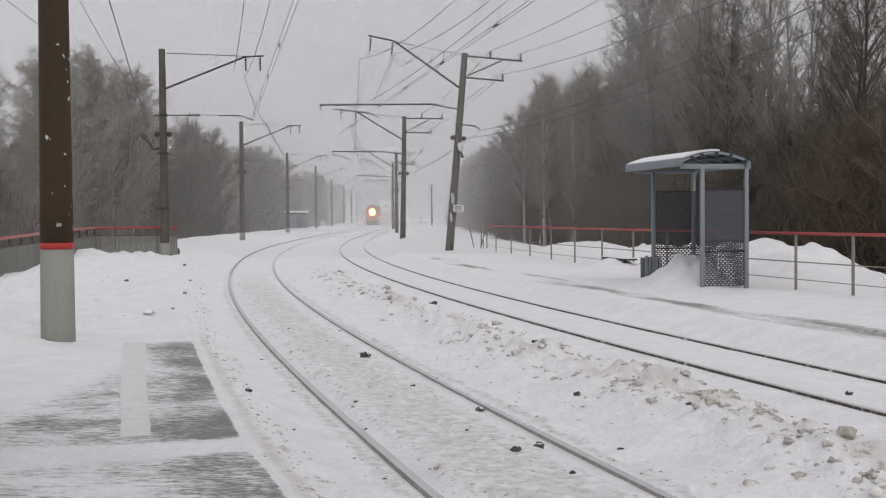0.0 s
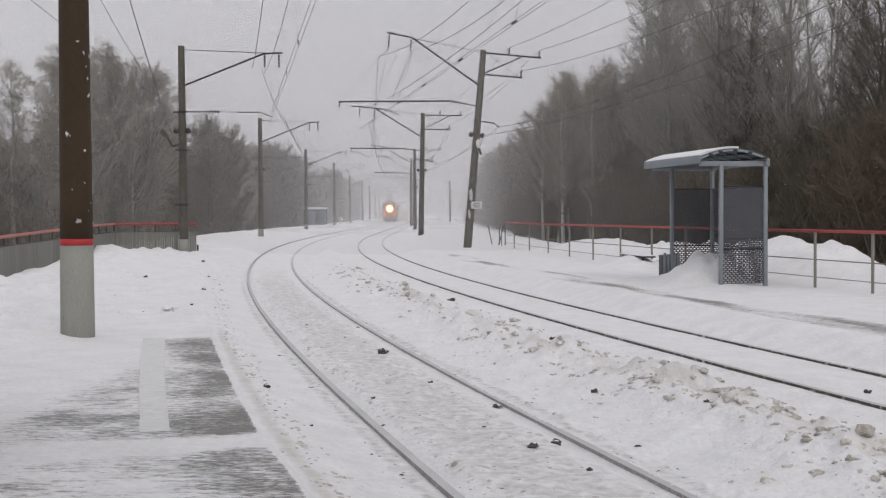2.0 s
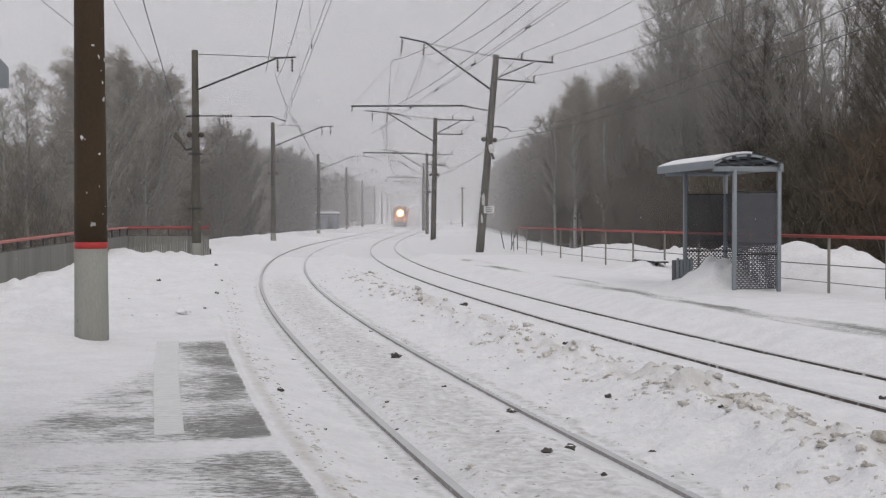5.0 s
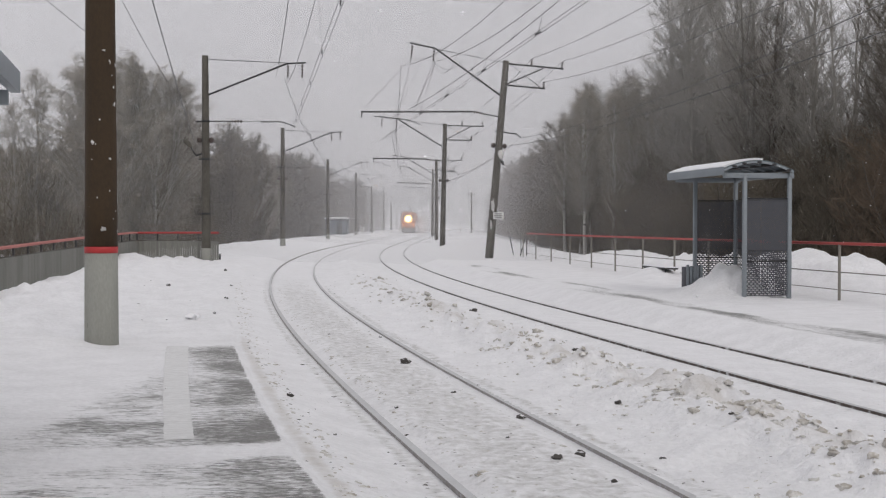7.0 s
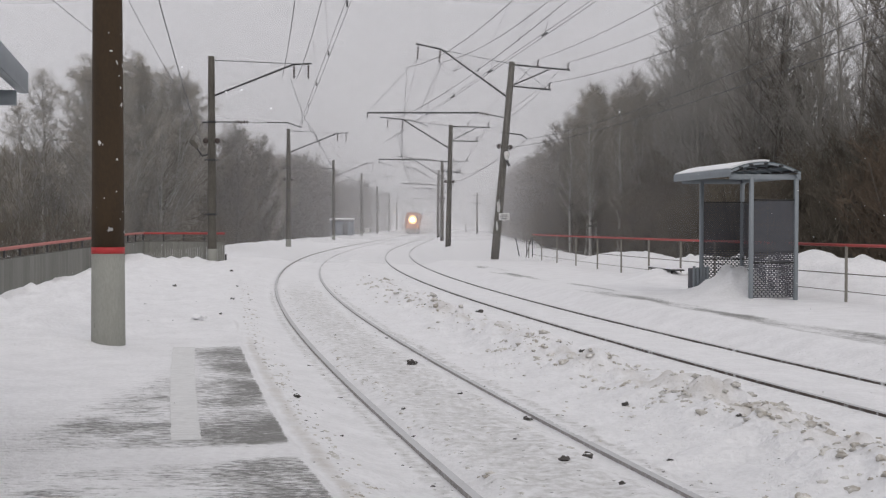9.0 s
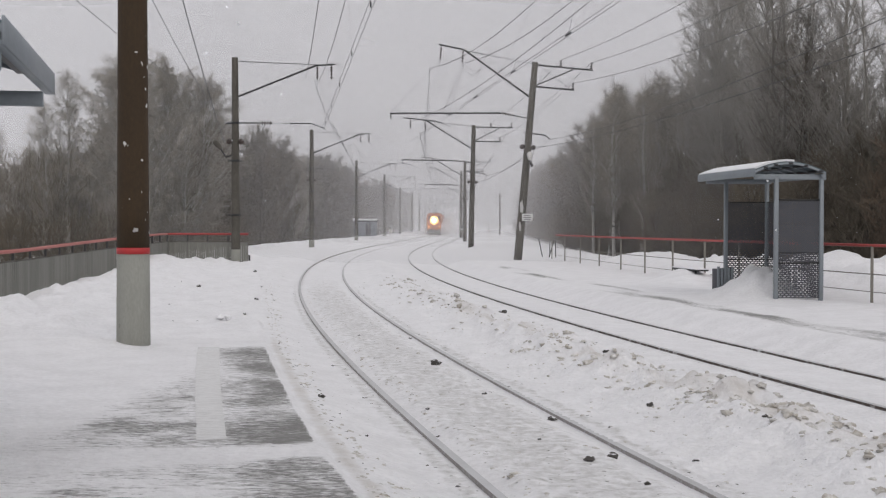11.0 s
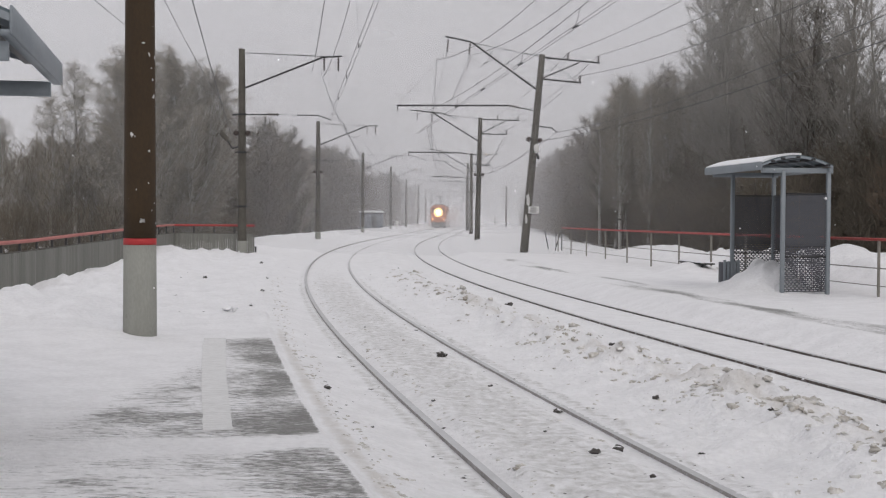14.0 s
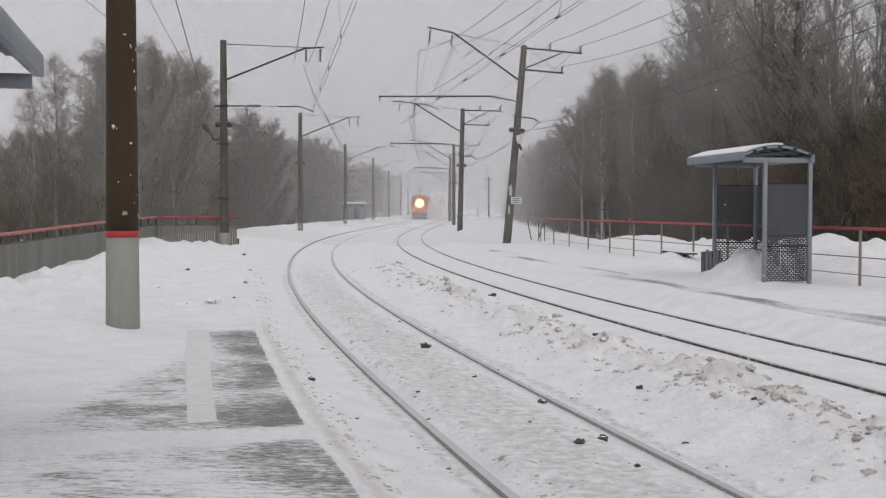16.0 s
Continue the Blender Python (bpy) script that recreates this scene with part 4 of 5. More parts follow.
def shelter(x, y, z, turn, side, lab, snow_on=True, L=3.3, tie=0.0):
    """Open steel shelter. Local y runs along the platform, local x (times side) to its back."""
    s = thing("platform_shelter", (x, y, z), turn, lab, "platform shelter", "platform shelters")
    W, H = 1.08, 2.78
    for px, py in ((0, 0), (0, L), (W, 0), (W, L)):
        part("post", box(nb(), (side * px - 0.045, py - 0.045, -0.3), (side * px + 0.045, py + 0.045, H), 0.006), SHELTER, s)
    for py in (0, L):
        bm = box(nb(), (min(side * -0.52, side * (W + 0.1)), py - 0.03, H - 0.05 - tie), (max(side * -0.52, side * (W + 0.1)), py + 0.03, H + 0.07 - tie), 0.005)
        part("tie_beam", bm, SHELTER, s)
    part("back_beam", box(nb(), (side * W - 0.03, -0.1, H - 0.02), (side * W + 0.03, L + 0.4, H + 0.08), 0.005), SHELTER, s)
    # front fascia plate
    fx = side * -0.54
    bm = box(nb(), (min(fx, fx - side * 0.02), -0.12, H + 0.02), (max(fx, fx - side * 0.02), L + 0.55, H + 0.20), 0.004)
    box(bm, (min(fx, fx + side * 0.06), -0.12, H + 0.02), (max(fx, fx + side * 0.06), L + 0.55, H + 0.05))
    part("fascia", bm, SHELTER, s, "grey-blue steel fascia along the roof edge")
    # arched roof sheet, ribs below, snow above
    n = 14
    arc = []
    for i in range(n + 1):
        t = i / n
        u = -0.54 + (W + 0.60) * t
        arc.append((side * u, H + 0.10 + 0.30 * math.sin(math.pi * (0.12 + 0.80 * t)) - 0.06))
    def strip(name, y0, y1, off, thick, mat, trim=(0, 0), label="", on=None):
        bm = nb()
        rows = []
        for (u, w) in arc[trim[0]:len(arc) - trim[1]]:
            rows.append([bm.verts.new((u, y0, w + off)), bm.verts.new((u, y1, w + off)), bm.verts.new((u, y1, w + off + thick)), bm.verts.new((u, y0, w + off + thick))])
        for a, b in zip(rows, rows[1:]):
            for k in range(4):
                bm.faces.new((a[k], a[(k + 1) % 4], b[(k + 1) % 4], b[k]))
        bm.faces.new(rows[0][::-1]); bm.faces.new(rows[-1])
        bmesh.ops.recalc_face_normals(bm, faces=bm.faces)
        return part(name, bm, mat, on or s, label, smooth=False)
    sheet_roof = strip("roof_sheet", -0.12, L + 0.55, 0.0, 0.02, ROOFING, label="dark arched roof sheet")
    for k in range(7):
        py = -0.10 + (L + 0.62) * k / 6
        strip("roof_rib", py - 0.02, py + 0.02, -0.05, 0.05, SHELTER)
    for k in range(5):
        i = 2 + int(k * (n - 3) / 4)
        u, w = arc[i]
        part("purlin", box(nb(), (u - 0.05, -0.13, w - 0.05), (u + 0.05, L + 0.56, w - 0.004)), STEEL_DARK, s)
    if snow_on:
        strip("roof_snow", -0.02, L + 0.5, 0.022, 0.05, SNOW, trim=(0, 6), label="snow lying on the roof", on=sheet_roof)
    # back and side walls: sheet above, perforated below
    def wall(axis, at, u0, u1):
        lo, top = 0.02, 2.25
        way = "y" if axis == "y" else "x"
        for name, shape, lab in (("perforated_panel", perforated(u0, u1, lo, 1.05, at, way), "grey sheet wall panel pierced by oblong holes"),
                                 ("mesh_panel", perforated(u0, u1, 1.055, top, at, way, 0.052, 0.026, 0.015), "finely pierced grey upper wall panel")):
            sheet = raw(name, *shape, SHEET, s)
            sheet["label"] = lab
            sheet["kind"] = "stuff"
        for z, t in ((0.80, 0.04), (top, 0.03)):
            lo_c, hi_c = ((at - 0.02, u0, z), (at + 0.02, u1, z + t)) if axis == "y" else ((u0, at - 0.02, z), (u1, at + 0.02, z + t))
            part("wall_rail", box(nb(), lo_c, hi_c), STEEL_DARK, s)
    wall("y", side * W, 0.05, L * 0.5 - 0.05)
    wall("y", side * W, L * 0.5 + 0.05, L - 0.05)
    wall("x", L, min(side * 0.05, side * (W - 0.05)), max(side * 0.05, side * (W - 0.05)))
    wall("x", 0.0, min(side * 0.05, side * (W - 0.05)), max(side * 0.05, side * (W - 0.05)))
    return s


shelter(5.99, 30.0, 0.22, 10.5, 1, "grey-blue steel platform shelter with snow drifted inside")
hx, hy = place(8.98, -4.56)
shelter(hx, hy, 0.20, 14.2, -1, "grey-blue steel shelter roof over the near platform", snow_on=False, L=2.48, tie=0.08)


# ---- fences ----
def far_fence():
    f = thing("platform_fence", label="low steel fence with faded red handrail and thin posts", category="fence", group="platform fences")
    def pt(y, z):
        x, yy = place(y, 11.85)
        return Vector((x, yy, z + float(level(y))))
    ys = [27.5 - 2.62 * k for k in range(12, -1, -1)] + [30.2, 33.1, 36.0, 39.2, 42.8, 46.6, 50.6, 55.0, 59.8, 64.6, 69.6]
    top, lowr = 1.42, 0.86
    for y in ys:
        part("post", box(nb(), (-0.028, -0.028, -0.4), (0.028, 0.028, top + 0.0), 0.004), FENCE_POST, f).matrix_basis = Matrix.Translation(pt(y, 0.08))
    for name, z, r, mat in (("handrail", top + 0.09, 0.034, FENCE_RED), ("middle_rail", lowr + 0.0, 0.014, FENCE_POST), ("lower_rail", 0.46, 0.010, FENCE_POST)):
        l = Limbs()
        l.tube([pt(y, z) for y in np.arange(-6, ys[-1], 2.0)], [r] * len(np.arange(-6, ys[-1], 2.0)), 8 if r > 0.02 else 5)
        ob = raw(name, l.v, l.f, mat, f, smooth=True)
        if mat is FENCE_RED:
            ob["label"] = "faded red handrail"
    a = pt(ys[-1], 0)
    for dy in (1.6, 4.3):
        b = pt(ys[-1] + dy, 0.1)
        part("brace", rod(nb(), b, b + Vector((0.35 if dy < 3 else -0.25, 0.2, 1.25)), 0.03, seg=6), STEEL_DARK, f)
        part("post", rod(nb(), b + Vector((0.4, 0, -0.1)), b + Vector((0.4, 0, 1.25)), 0.03, seg=6), STEEL_DARK, f)


def near_fence():
    f = thing("platform_fence", label="grey board fence with faded red handrail above it", category="fence", group="platform fences")
    line = [place(y, -8.25 + 0.5 * max(0, (y - 30) / 32)) for y in np.arange(14, 62.8, 2.03)]
    corner = Vector((*line[-1], 0))
    ex, ey = place(62.6, -3.85)
    end = Vector((ex, ey, 0))
    k = 4
    for i in range(1, k + 1):
        line.append(tuple(corner.lerp(end, i / k).to_2d()))
    rnd = random.Random(4)
    for a, b in zip(line, line[1:]):
        a, b = Vector((*a, 0)), Vector((*b, 0))
        la, lb = float(level(a.y)), float(level(b.y))
        d = (b - a)
        turn = math.degrees(math.atan2(d.y, d.x))
        bay = new("fence_bay")
        bay.parent = f
        bay.matrix_basis = pose(a.x, a.y, la, 0, 0, turn)
        rise = 0.30 * min(1, max(0, (a.y - 34) / 26))
        bm = box(nb(), (-0.03, -0.03, -0.4), (0.03, 0.03, 1.23 + rise), 0.004)
        part("post", bm, STEEL_DARK, bay)
        n = 9
        bay_end = a.y > 58
        w = d.length / n
        for j in range(n):
            h = 1.0 + 0.6 * rise + rnd.uniform(-0.012, 0.012)
            gap = 0.004 if rnd.random() > 0.2 or bay_end else 0.016
            bm = box(nb(), (j * w + gap, -0.03 - 0.012, -0.5), ((j + 1) * w - gap, -0.03, h))
            part("board", bm, BOARD, bay, smooth=False)
        part("capping", box(nb(), (0, -0.05, 1.0 + 0.6 * rise), (d.length, -0.015, 1.035 + 0.6 * rise)), CONCRETE, bay)
    l = Limbs()
    pts = [Vector((x, y, 1.27 + float(level(y)))) for x, y in line]
    pts = [p + Vector((0, 0, 0.30 * min(1, max(0, (p.y - 34) / 26)))) for p in pts]
    l.tube(pts[:-4], [0.05] * len(pts[:-4]), 8)
    raw("handrail", l.v, l.f, FENCE_PINK, f, smooth=True)["label"] = "bleached pinkish red handrail"
    l = Limbs()
    l.tube(pts[-5:], [0.05] * 5, 8)
    raw("end_handrail", l.v, l.f, FENCE_RED, f, smooth=True)["label"] = "bright red handrail across the platform end"
    d = (pts[-1] - pts[-2]).normalized()
    part("end_post", rod(nb(), end + Vector((0.05, 0, -0.5)), end + Vector((0.05, 0, 0.45)), 0.045), STEEL_DARK, f)


far_fence()
near_fence()


# ---- small things on and beside the platforms ----
def bench():
    x, y = 5.55, 41.0
    b = thing("bench", (x, y, gz(x, y) - 0.43), 9, "weathered plank bench half buried in drifted snow", "bench")
    for k in range(3):
        part("seat_plank", box(nb(), (-0.2 + 0.14 * k, -1.3, 0.40), (-0.08 + 0.14 * k, 1.3, 0.44), 0.006), STEEL_DARK, b)
    for py in (-1.1, 1.1):
        part("leg", box(nb(), (-0.18, py - 0.03, -0.3), (-0.12, py + 0.03, 0.40), 0.01), STEEL_DARK, b)
    part("snow_cap", box(nb(), (-0.2, -1.28, 0.442), (0.2, 1.28, 0.475), 0.015), SNOW, b)


def litter_bin():
    x, y = 5.35, 33.4
    b = thing("litter_bin", (x, y, 0.2), 10, "grey slatted steel bin beside the shelter", "bin")
    for k in range(5):
        part("slat", box(nb(), (-0.22 + 0.09 * k, -0.2, 0.0), (-0.15 + 0.09 * k, -0.17, 0.66 - 0.03 * (k % 2)), 0.004), SHELTER, b)
    part("body", box(nb(), (-0.22, -0.168, -0.1), (0.22, 0.2, 0.6), 0.01), SHEET, b)


def mast_fittings():
    """The plate, the torn notices and the white lamp on the leaning mast; the lamp on the near one."""
    m = RIGHT_MASTS[0].matrix_basis
    c = m @ Vector((0.0, -0.2, 2.25))
    p = thing("sign_plate", c, 8, "small white sign plate with faded lettering on mast", "sign")
    plate = part("plate", box(nb(), (0.0, -0.05, -0.20), (0.55, -0.03, 0.16), 0.004), WHITE_PAINT, p)
    for k, (w, z) in enumerate(((0.36, 0.08), (0.42, -0.02), (0.34, -0.12))):
        part("lettering_bar", box(nb(), (0.27 - w / 2, -0.056, z - 0.022), (0.27 + w / 2, -0.052, z + 0.022)), LETTER, plate)
    part("bracket", box(nb(), (0.05, -0.03, -0.02), (0.45, 0.12, 0.02)), STEEL_DARK, p)
    rnd = random.Random(9)
    for z, w, h in ((2.75, 0.10, 0.36), (1.75, 0.06, 0.28)):
        c = m @ Vector((-0.06, -0.215, z))
        n = thing("paper_notice", c, 8, "torn white paper notice stuck on mast", "notice", "torn notices on the mast")
        bm = nb()
        ring = []
        for i in range(14):
            a = 2 * math.pi * i / 14
            k = rnd.uniform(0.7, 1.2)
            ring.append(bm.verts.new((w * k * math.cos(a), 0, h * k * math.sin(a))))
        face = bm.faces.new(ring)
        bmesh.ops.solidify(bm, geom=[face], thickness=0.006)
        part("sheet", bm, WHITE_PAINT, n, smooth=False)
    c = m @ Vector((0.12, -0.28, 5.45))
    lamp = thing("mast_lamp", c, 0, "white round-headed lamp on a steel bracket", "lamp")
    part("head", turned(nb(), [(0.03, -0.24), (0.08, -0.21), (0.14, -0.04), (0.15, 0.08), (0.11, 0.18), (0.03, 0.22)], 14), CHIP, lamp)
    part("fixing", rod(nb(), (0.02, 0.0, -0.28), (0.12, 0.1, -0.55), 0.06), STEEL_DARK, lamp)
    # lamp with arm on the second mast of the near row
    m = LEFT_MASTS[0].matrix_basis
    c = m @ Vector((-0.2, 0, 5.15))
    s = thing("street_lamp", c, 0, "grey street lamp on a short bent arm", "street lamp")
    bm = rod(nb(), (0.05, 0, -0.10), (-0.25, 0, -0.2), 0.035)
    rod(bm, (-0.25, 0, -0.2), (-0.55, -0.1, 0.3), 0.03)
    part("arm", bm, STEEL_DARK, s)
    part("lamp_head", turned(nb(), [(0.03, 0), (0.09, 0.06), (0.13, 0.25), (0.12, 0.45), (0.05, 0.52)], 12, Matrix.Translation((-0.45, -0.08, 0.18)) @ Matrix.Rotation(radians(-42), 4, "Y")), CONCRETE, s)


def booth():
    x, y = -22.9, 204.0
    b = thing("trackside_booth", (x, y, gz(x, y)), 0, "low blue-grey booth with snow on its roof", "booth")
    part("wall", box(nb(), (-1.7, -1.4, -0.3), (1.7, 1.4, 2.25), 0.03), BOOTH, b)
    roof = part("roof", box(nb(), (-1.85, -1.55, 2.25), (1.85, 1.55, 2.38), 0.03), SHEET, b)
    bm = box(nb(), (-1.82, -1.52, 2.385), (1.82, 1.52, 2.72), 0.13)
    part("roof_snow", bm, SNOW, roof, "thick snow on the roof")
    part("door", box(nb(), (0.2, -1.44, 0.0), (1.0, -1.402, 1.95), 0.01), SHEET, b)


def telegraph_pole(x, y, h, arms):
    z = gz(x, y)
    p = thing("telegraph_pole", (x, y, z), 0, "thin distant wooden pole with short crossarms", "utility pole", "poles beside the wood")
    part("shaft", rod(nb(), (0, 0, -0.5), (0, 0, h), 0.13, 0.09), BARK, p)
    for k in range(arms):
        zz = h - 0.4 - 1.3 * k
        part("crossarm", box(nb(), (-0.6, -0.05, zz - 0.05), (0.6, 0.05, zz + 0.05)), BARK, p)
        for px in (-0.5, 0.5):
            insulator(p, (px, 0, zz + 0.05), (px, 0, zz + 0.35), r=0.09, sheds=2)


def dwarf_signal():
    x, y = -19.7, 212.0
    s = thing("dwarf_signal", (x, y, gz(x, y)), 0, "small pale snow-dusted dwarf signal beside the track", "signal")
    part("foot", rod(nb(), (0, 0, -0.3), (0, 0, 0.5), 0.09), CHIP, s)
    part("head", box(nb(), (-0.35, -0.15, 0.5), (0.35, 0.15, 1.15), 0.05), CHIP, s)
    part("hood", box(nb(), (-0.2, -0.3, 0.95), (0.2, -0.152, 1.0), 0.01), STEEL_DARK, s)


bench()
litter_bin()
mast_fittings()
booth()
telegraph_pole(-1.75, 209, 6.6, 2)
telegraph_pole(-4.4, 262, 1.9, 0)
dwarf_signal()


# ---- painted line on the near platform ----
def platform_line():
    ys = np.arange(10.75, 18.6, 0.15)
    verts, faces = [], []
    rnd = random.Random(3)
    for y in ys:
        worn = 0.035 * (18.6 - y) / 8
        for o in (-2.86 + worn + rnd.uniform(-0.008, 0.004), -2.56 - worn + rnd.uniform(-0.003, 0.004)):
            x, yy = place(y, o)
            verts.append((x, yy, gz(x, yy) + 0.004))
    for i in range(len(ys) - 1):
        faces.append((2 * i, 2 * i + 1, 2 * i + 3, 2 * i + 2))
    tagged(raw("marking", verts, faces, LINE_PAINT), "broad white safety line along the platform", "marking", kind="structure")


platform_line()


# ---- stones and clods ----
def stones():
    rnd = random.Random(12)
    t = thing("snow_lump", (-5.12, 22.5, gz(-5.12, 22.5) + 0.05), 20, "broken lump of greyish snow on the platform", "snow lump")
    bm = nb()
    lump(bm, (0, 0, 0), 0.085, rnd, 0.7, sub=3)
    lump(bm, (0.13, 0.03, -0.02), 0.05, rnd, 0.7, sub=3)
    part("body", bm, SNOW, t)
    for x, y, s in STONES:
        t = thing("stone", (x, y, gz(x, y) + s * 0.25), rnd.uniform(0, 360), "dark broken stone lying on the snow", "stone", "stones on the snow")
        s *= 0.8
        bm = nb()
        lump(bm, (0, 0, 0), s, rnd, 0.6)
        part("body", bm, STONE, t, smooth=False)
        bm = nb()
        lump(bm, (0.2 * s, 0.1 * s, 0.36 * s), s * 0.62, rnd, 0.4)
        part("snow_dusting", bm, SNOW, t)


STONES = [(-1.06, 17.45, 0.085), (2.55, 11.99, 0.05), (1.40, 13.64, 0.05), (-0.23, 28.6, 0.11), (-5.96, 22.36, 0.055), (-8.67, 35.5, 0.08), (-5.85, 29.4, 0.055), (-5.3, 25.4, 0.04), (-2.02, 13.4, 0.05),
          (0.59, 10.54, 0.055), (0.79, 10.76, 0.06), (0.36, 13.06, 0.06), (1.38, 19.5, 0.06), (4.29, 13.7, 0.05), (1.79, 13.5, 0.03), (2.25, 11.9, 0.03), (-1.3, 11.2, 0.018), (-0.35, 14.6, 0.03),
          (0.2, 11.6, 0.022), (-1.8, 22.5, 0.04), (-0.9, 13.2, 0.025), (0.95, 9.6, 0.03), (-9.3, 46.7, 0.08), (-7.1, 36.4, 0.05)]
stones()


def clods():
    rnd = random.Random(31)
    nr = np.random.RandomState(31)
    ico = nb()
    bmesh.ops.create_icosphere(ico, subdivisions=2, radius=1)
    ball = np.array([v.co[:] for v in ico.verts])
    tris = np.array([[v.index for v in f.verts] for f in ico.faces])
    ico.free()

    def scatter(name, spots, flat, lab, cat, mat=CLOD):
        """One lumpy, flattened body at each (y, o, size)."""
        y, o, size = np.array(spots).T
        th = heading(y)
        x, yy = mid_x(y) + o * np.cos(th), y - o * np.sin(th)
        z = ground_height(x, yy)[0]
        verts = []
        for k in range(len(size)):
            off = nr.rand(3) * 50
            f = np.array([noise.noise(Vector(v * 1.2 + off)) for v in ball]) * 0.9 + np.array([noise.noise(Vector(v * 2.9 + off)) for v in ball]) * 0.75
            verts.append(ball * ((1 + f) * size[k])[:, None] * (1 + 0.4 * nr.rand(), 1 + 0.4 * nr.rand(), flat) + (x[k], yy[k], z[k] - 0.30 * size[k]))
        faces = (tris[None] + (np.arange(len(size)) * len(ball))[:, None, None]).reshape(-1, 3)
        tagged(raw(name, np.concatenate(verts), faces.tolist(), mat, smooth=True), lab, cat, kind="stuff")
    ridge = []
    for k in range(2300):
        y = 8.0 * (46 / 8.0) ** rnd.random()
        heap = rnd.random() < 0.3 + 0.7 * max(0, math.sin(y * 1.7) + 0.5 * math.sin(y * 4.1))
        if heap:
            ridge.append((y, rnd.gauss(2.5, 0.32) + 0.15 * math.sin(y * 1.3), rnd.choice((0.010, 0.014, 0.02, 0.028, 0.04)) * rnd.uniform(0.7, 1.3)))
    for k in range(30):
        y = 8.0 * (44 / 8.0) ** rnd.random()
        ridge.append((y, rnd.gauss(2.55, 0.2) + 0.15 * math.sin(y * 1.3), rnd.uniform(0.04, 0.08) * min(1, y / 22)))
    scatter("snow_clods", ridge, 0.7, "dirty broken snow clods heaped between the tracks", "snow clods")
    crumbs = []
    for k in range(700):
        y = 8.0 * (40 / 8.0) ** rnd.random()
        crumbs.append((y, rnd.choice((rnd.uniform(-0.6, 0.6), rnd.uniform(-0.62, -0.45), rnd.uniform(0.9, 2.2), rnd.uniform(-1.75, -1.4), rnd.uniform(-1.75, -1.55))), rnd.choice((0.009, 0.012, 0.016, 0.022)) * rnd.uniform(0.7, 1.3)))
    scatter("snow_crumbs", crumbs, 0.6, "small crumbs of broken snow along the track", "snow crumbs")
    grit = []
    for k in range(240):
        y = 9.0 * (48 / 9.0) ** rnd.random()
        o = rnd.choice((rnd.gauss(-1.62, 0.12), rnd.uniform(-7.5, -2.2) if y > 19 else rnd.gauss(-1.6, 0.1), rnd.uniform(-1.1, 1.1), rnd.uniform(0.9, 3.9), rnd.gauss(2.5, 0.3), rnd.choice((-0.95, 0.95)) + rnd.gauss(0, 0.08)))
        grit.append((y, o, rnd.choice((0.008, 0.011, 0.014, 0.02)) * rnd.uniform(0.7, 1.3)))
    scatter("grit", grit, 0.45, "dark scattered grit and bark chips on the snow", "grit", STONE)


clods()

# ---- overhead wires ----
def hung(a, b, sag, n=12):
    """Points of a wire that hangs between two supports."""
    a, b = Vector(a), Vector(b)
    return [a.lerp(b, i / n) - Vector((0, 0, 4 * sag * (i / n) * (1 - i / n))) for i in range(n + 1)]


# emissive orange for the halo of glare around the headlamp, not a lamp part
def wire(name, pts, r, parent, mat=WIRE):
    l = Limbs()
    l.tube(pts, [r] * len(pts), 5)
    return raw(name, l.v, l.f, mat, parent, smooth=True)


def overhead(o, supports, z_messenger, lab, zig):
    """Carrying wire, contact wire and droppers above a track; supports: (y, carry z, shift, contact z)."""
    line = thing("overhead_line", label=lab, category="overhead line", group="overhead lines")
    for i, (p, q) in enumerate(zip(supports, supports[1:])):
        a, b = Vector((*place(p[0], o + p[2]), p[1])), Vector((*place(q[0], o + q[2]), q[1]))
        ca, cb = Vector((*place(p[0], o + zig[i % 2]), p[3])), Vector((*place(q[0], o + zig[(i + 1) % 2]), q[3]))
        up, dn = hung(a, b, 1.25, 16), hung(ca, cb, 0.05, 16)
        wire("carrying_wire", up, 0.011, line)
        wire("contact_wire", dn, 0.010, line)
        if i < 5:
            for k in (2, 4, 6, 8, 10, 12, 14):
                wire("dropper", [up[k], dn[k]], 0.006, line)
                part("clamp", rod(nb(), dn[k] - Vector((0, 0, 0.05)), dn[k] + Vector((0, 0, 0.08)), 0.025, seg=6), STEEL_DARK, line)


overhead(0.0, [(y, h - 1.05, -0.65, h - 3.35) for y, x, h in LEFT[:7]], 8.8, "carrying and contact wires with droppers over the near track", (0.35, -0.35))
overhead(GAP, [(y, h - (0.25 if i == 0 else 0.5), 0.2 if i == 0 else 0.0, h - 3.6) for i, (y, x, h, l) in enumerate(RIGHT[:6])], 8.8, "carrying and contact wires with droppers over the far track", (-0.35, 0.35))


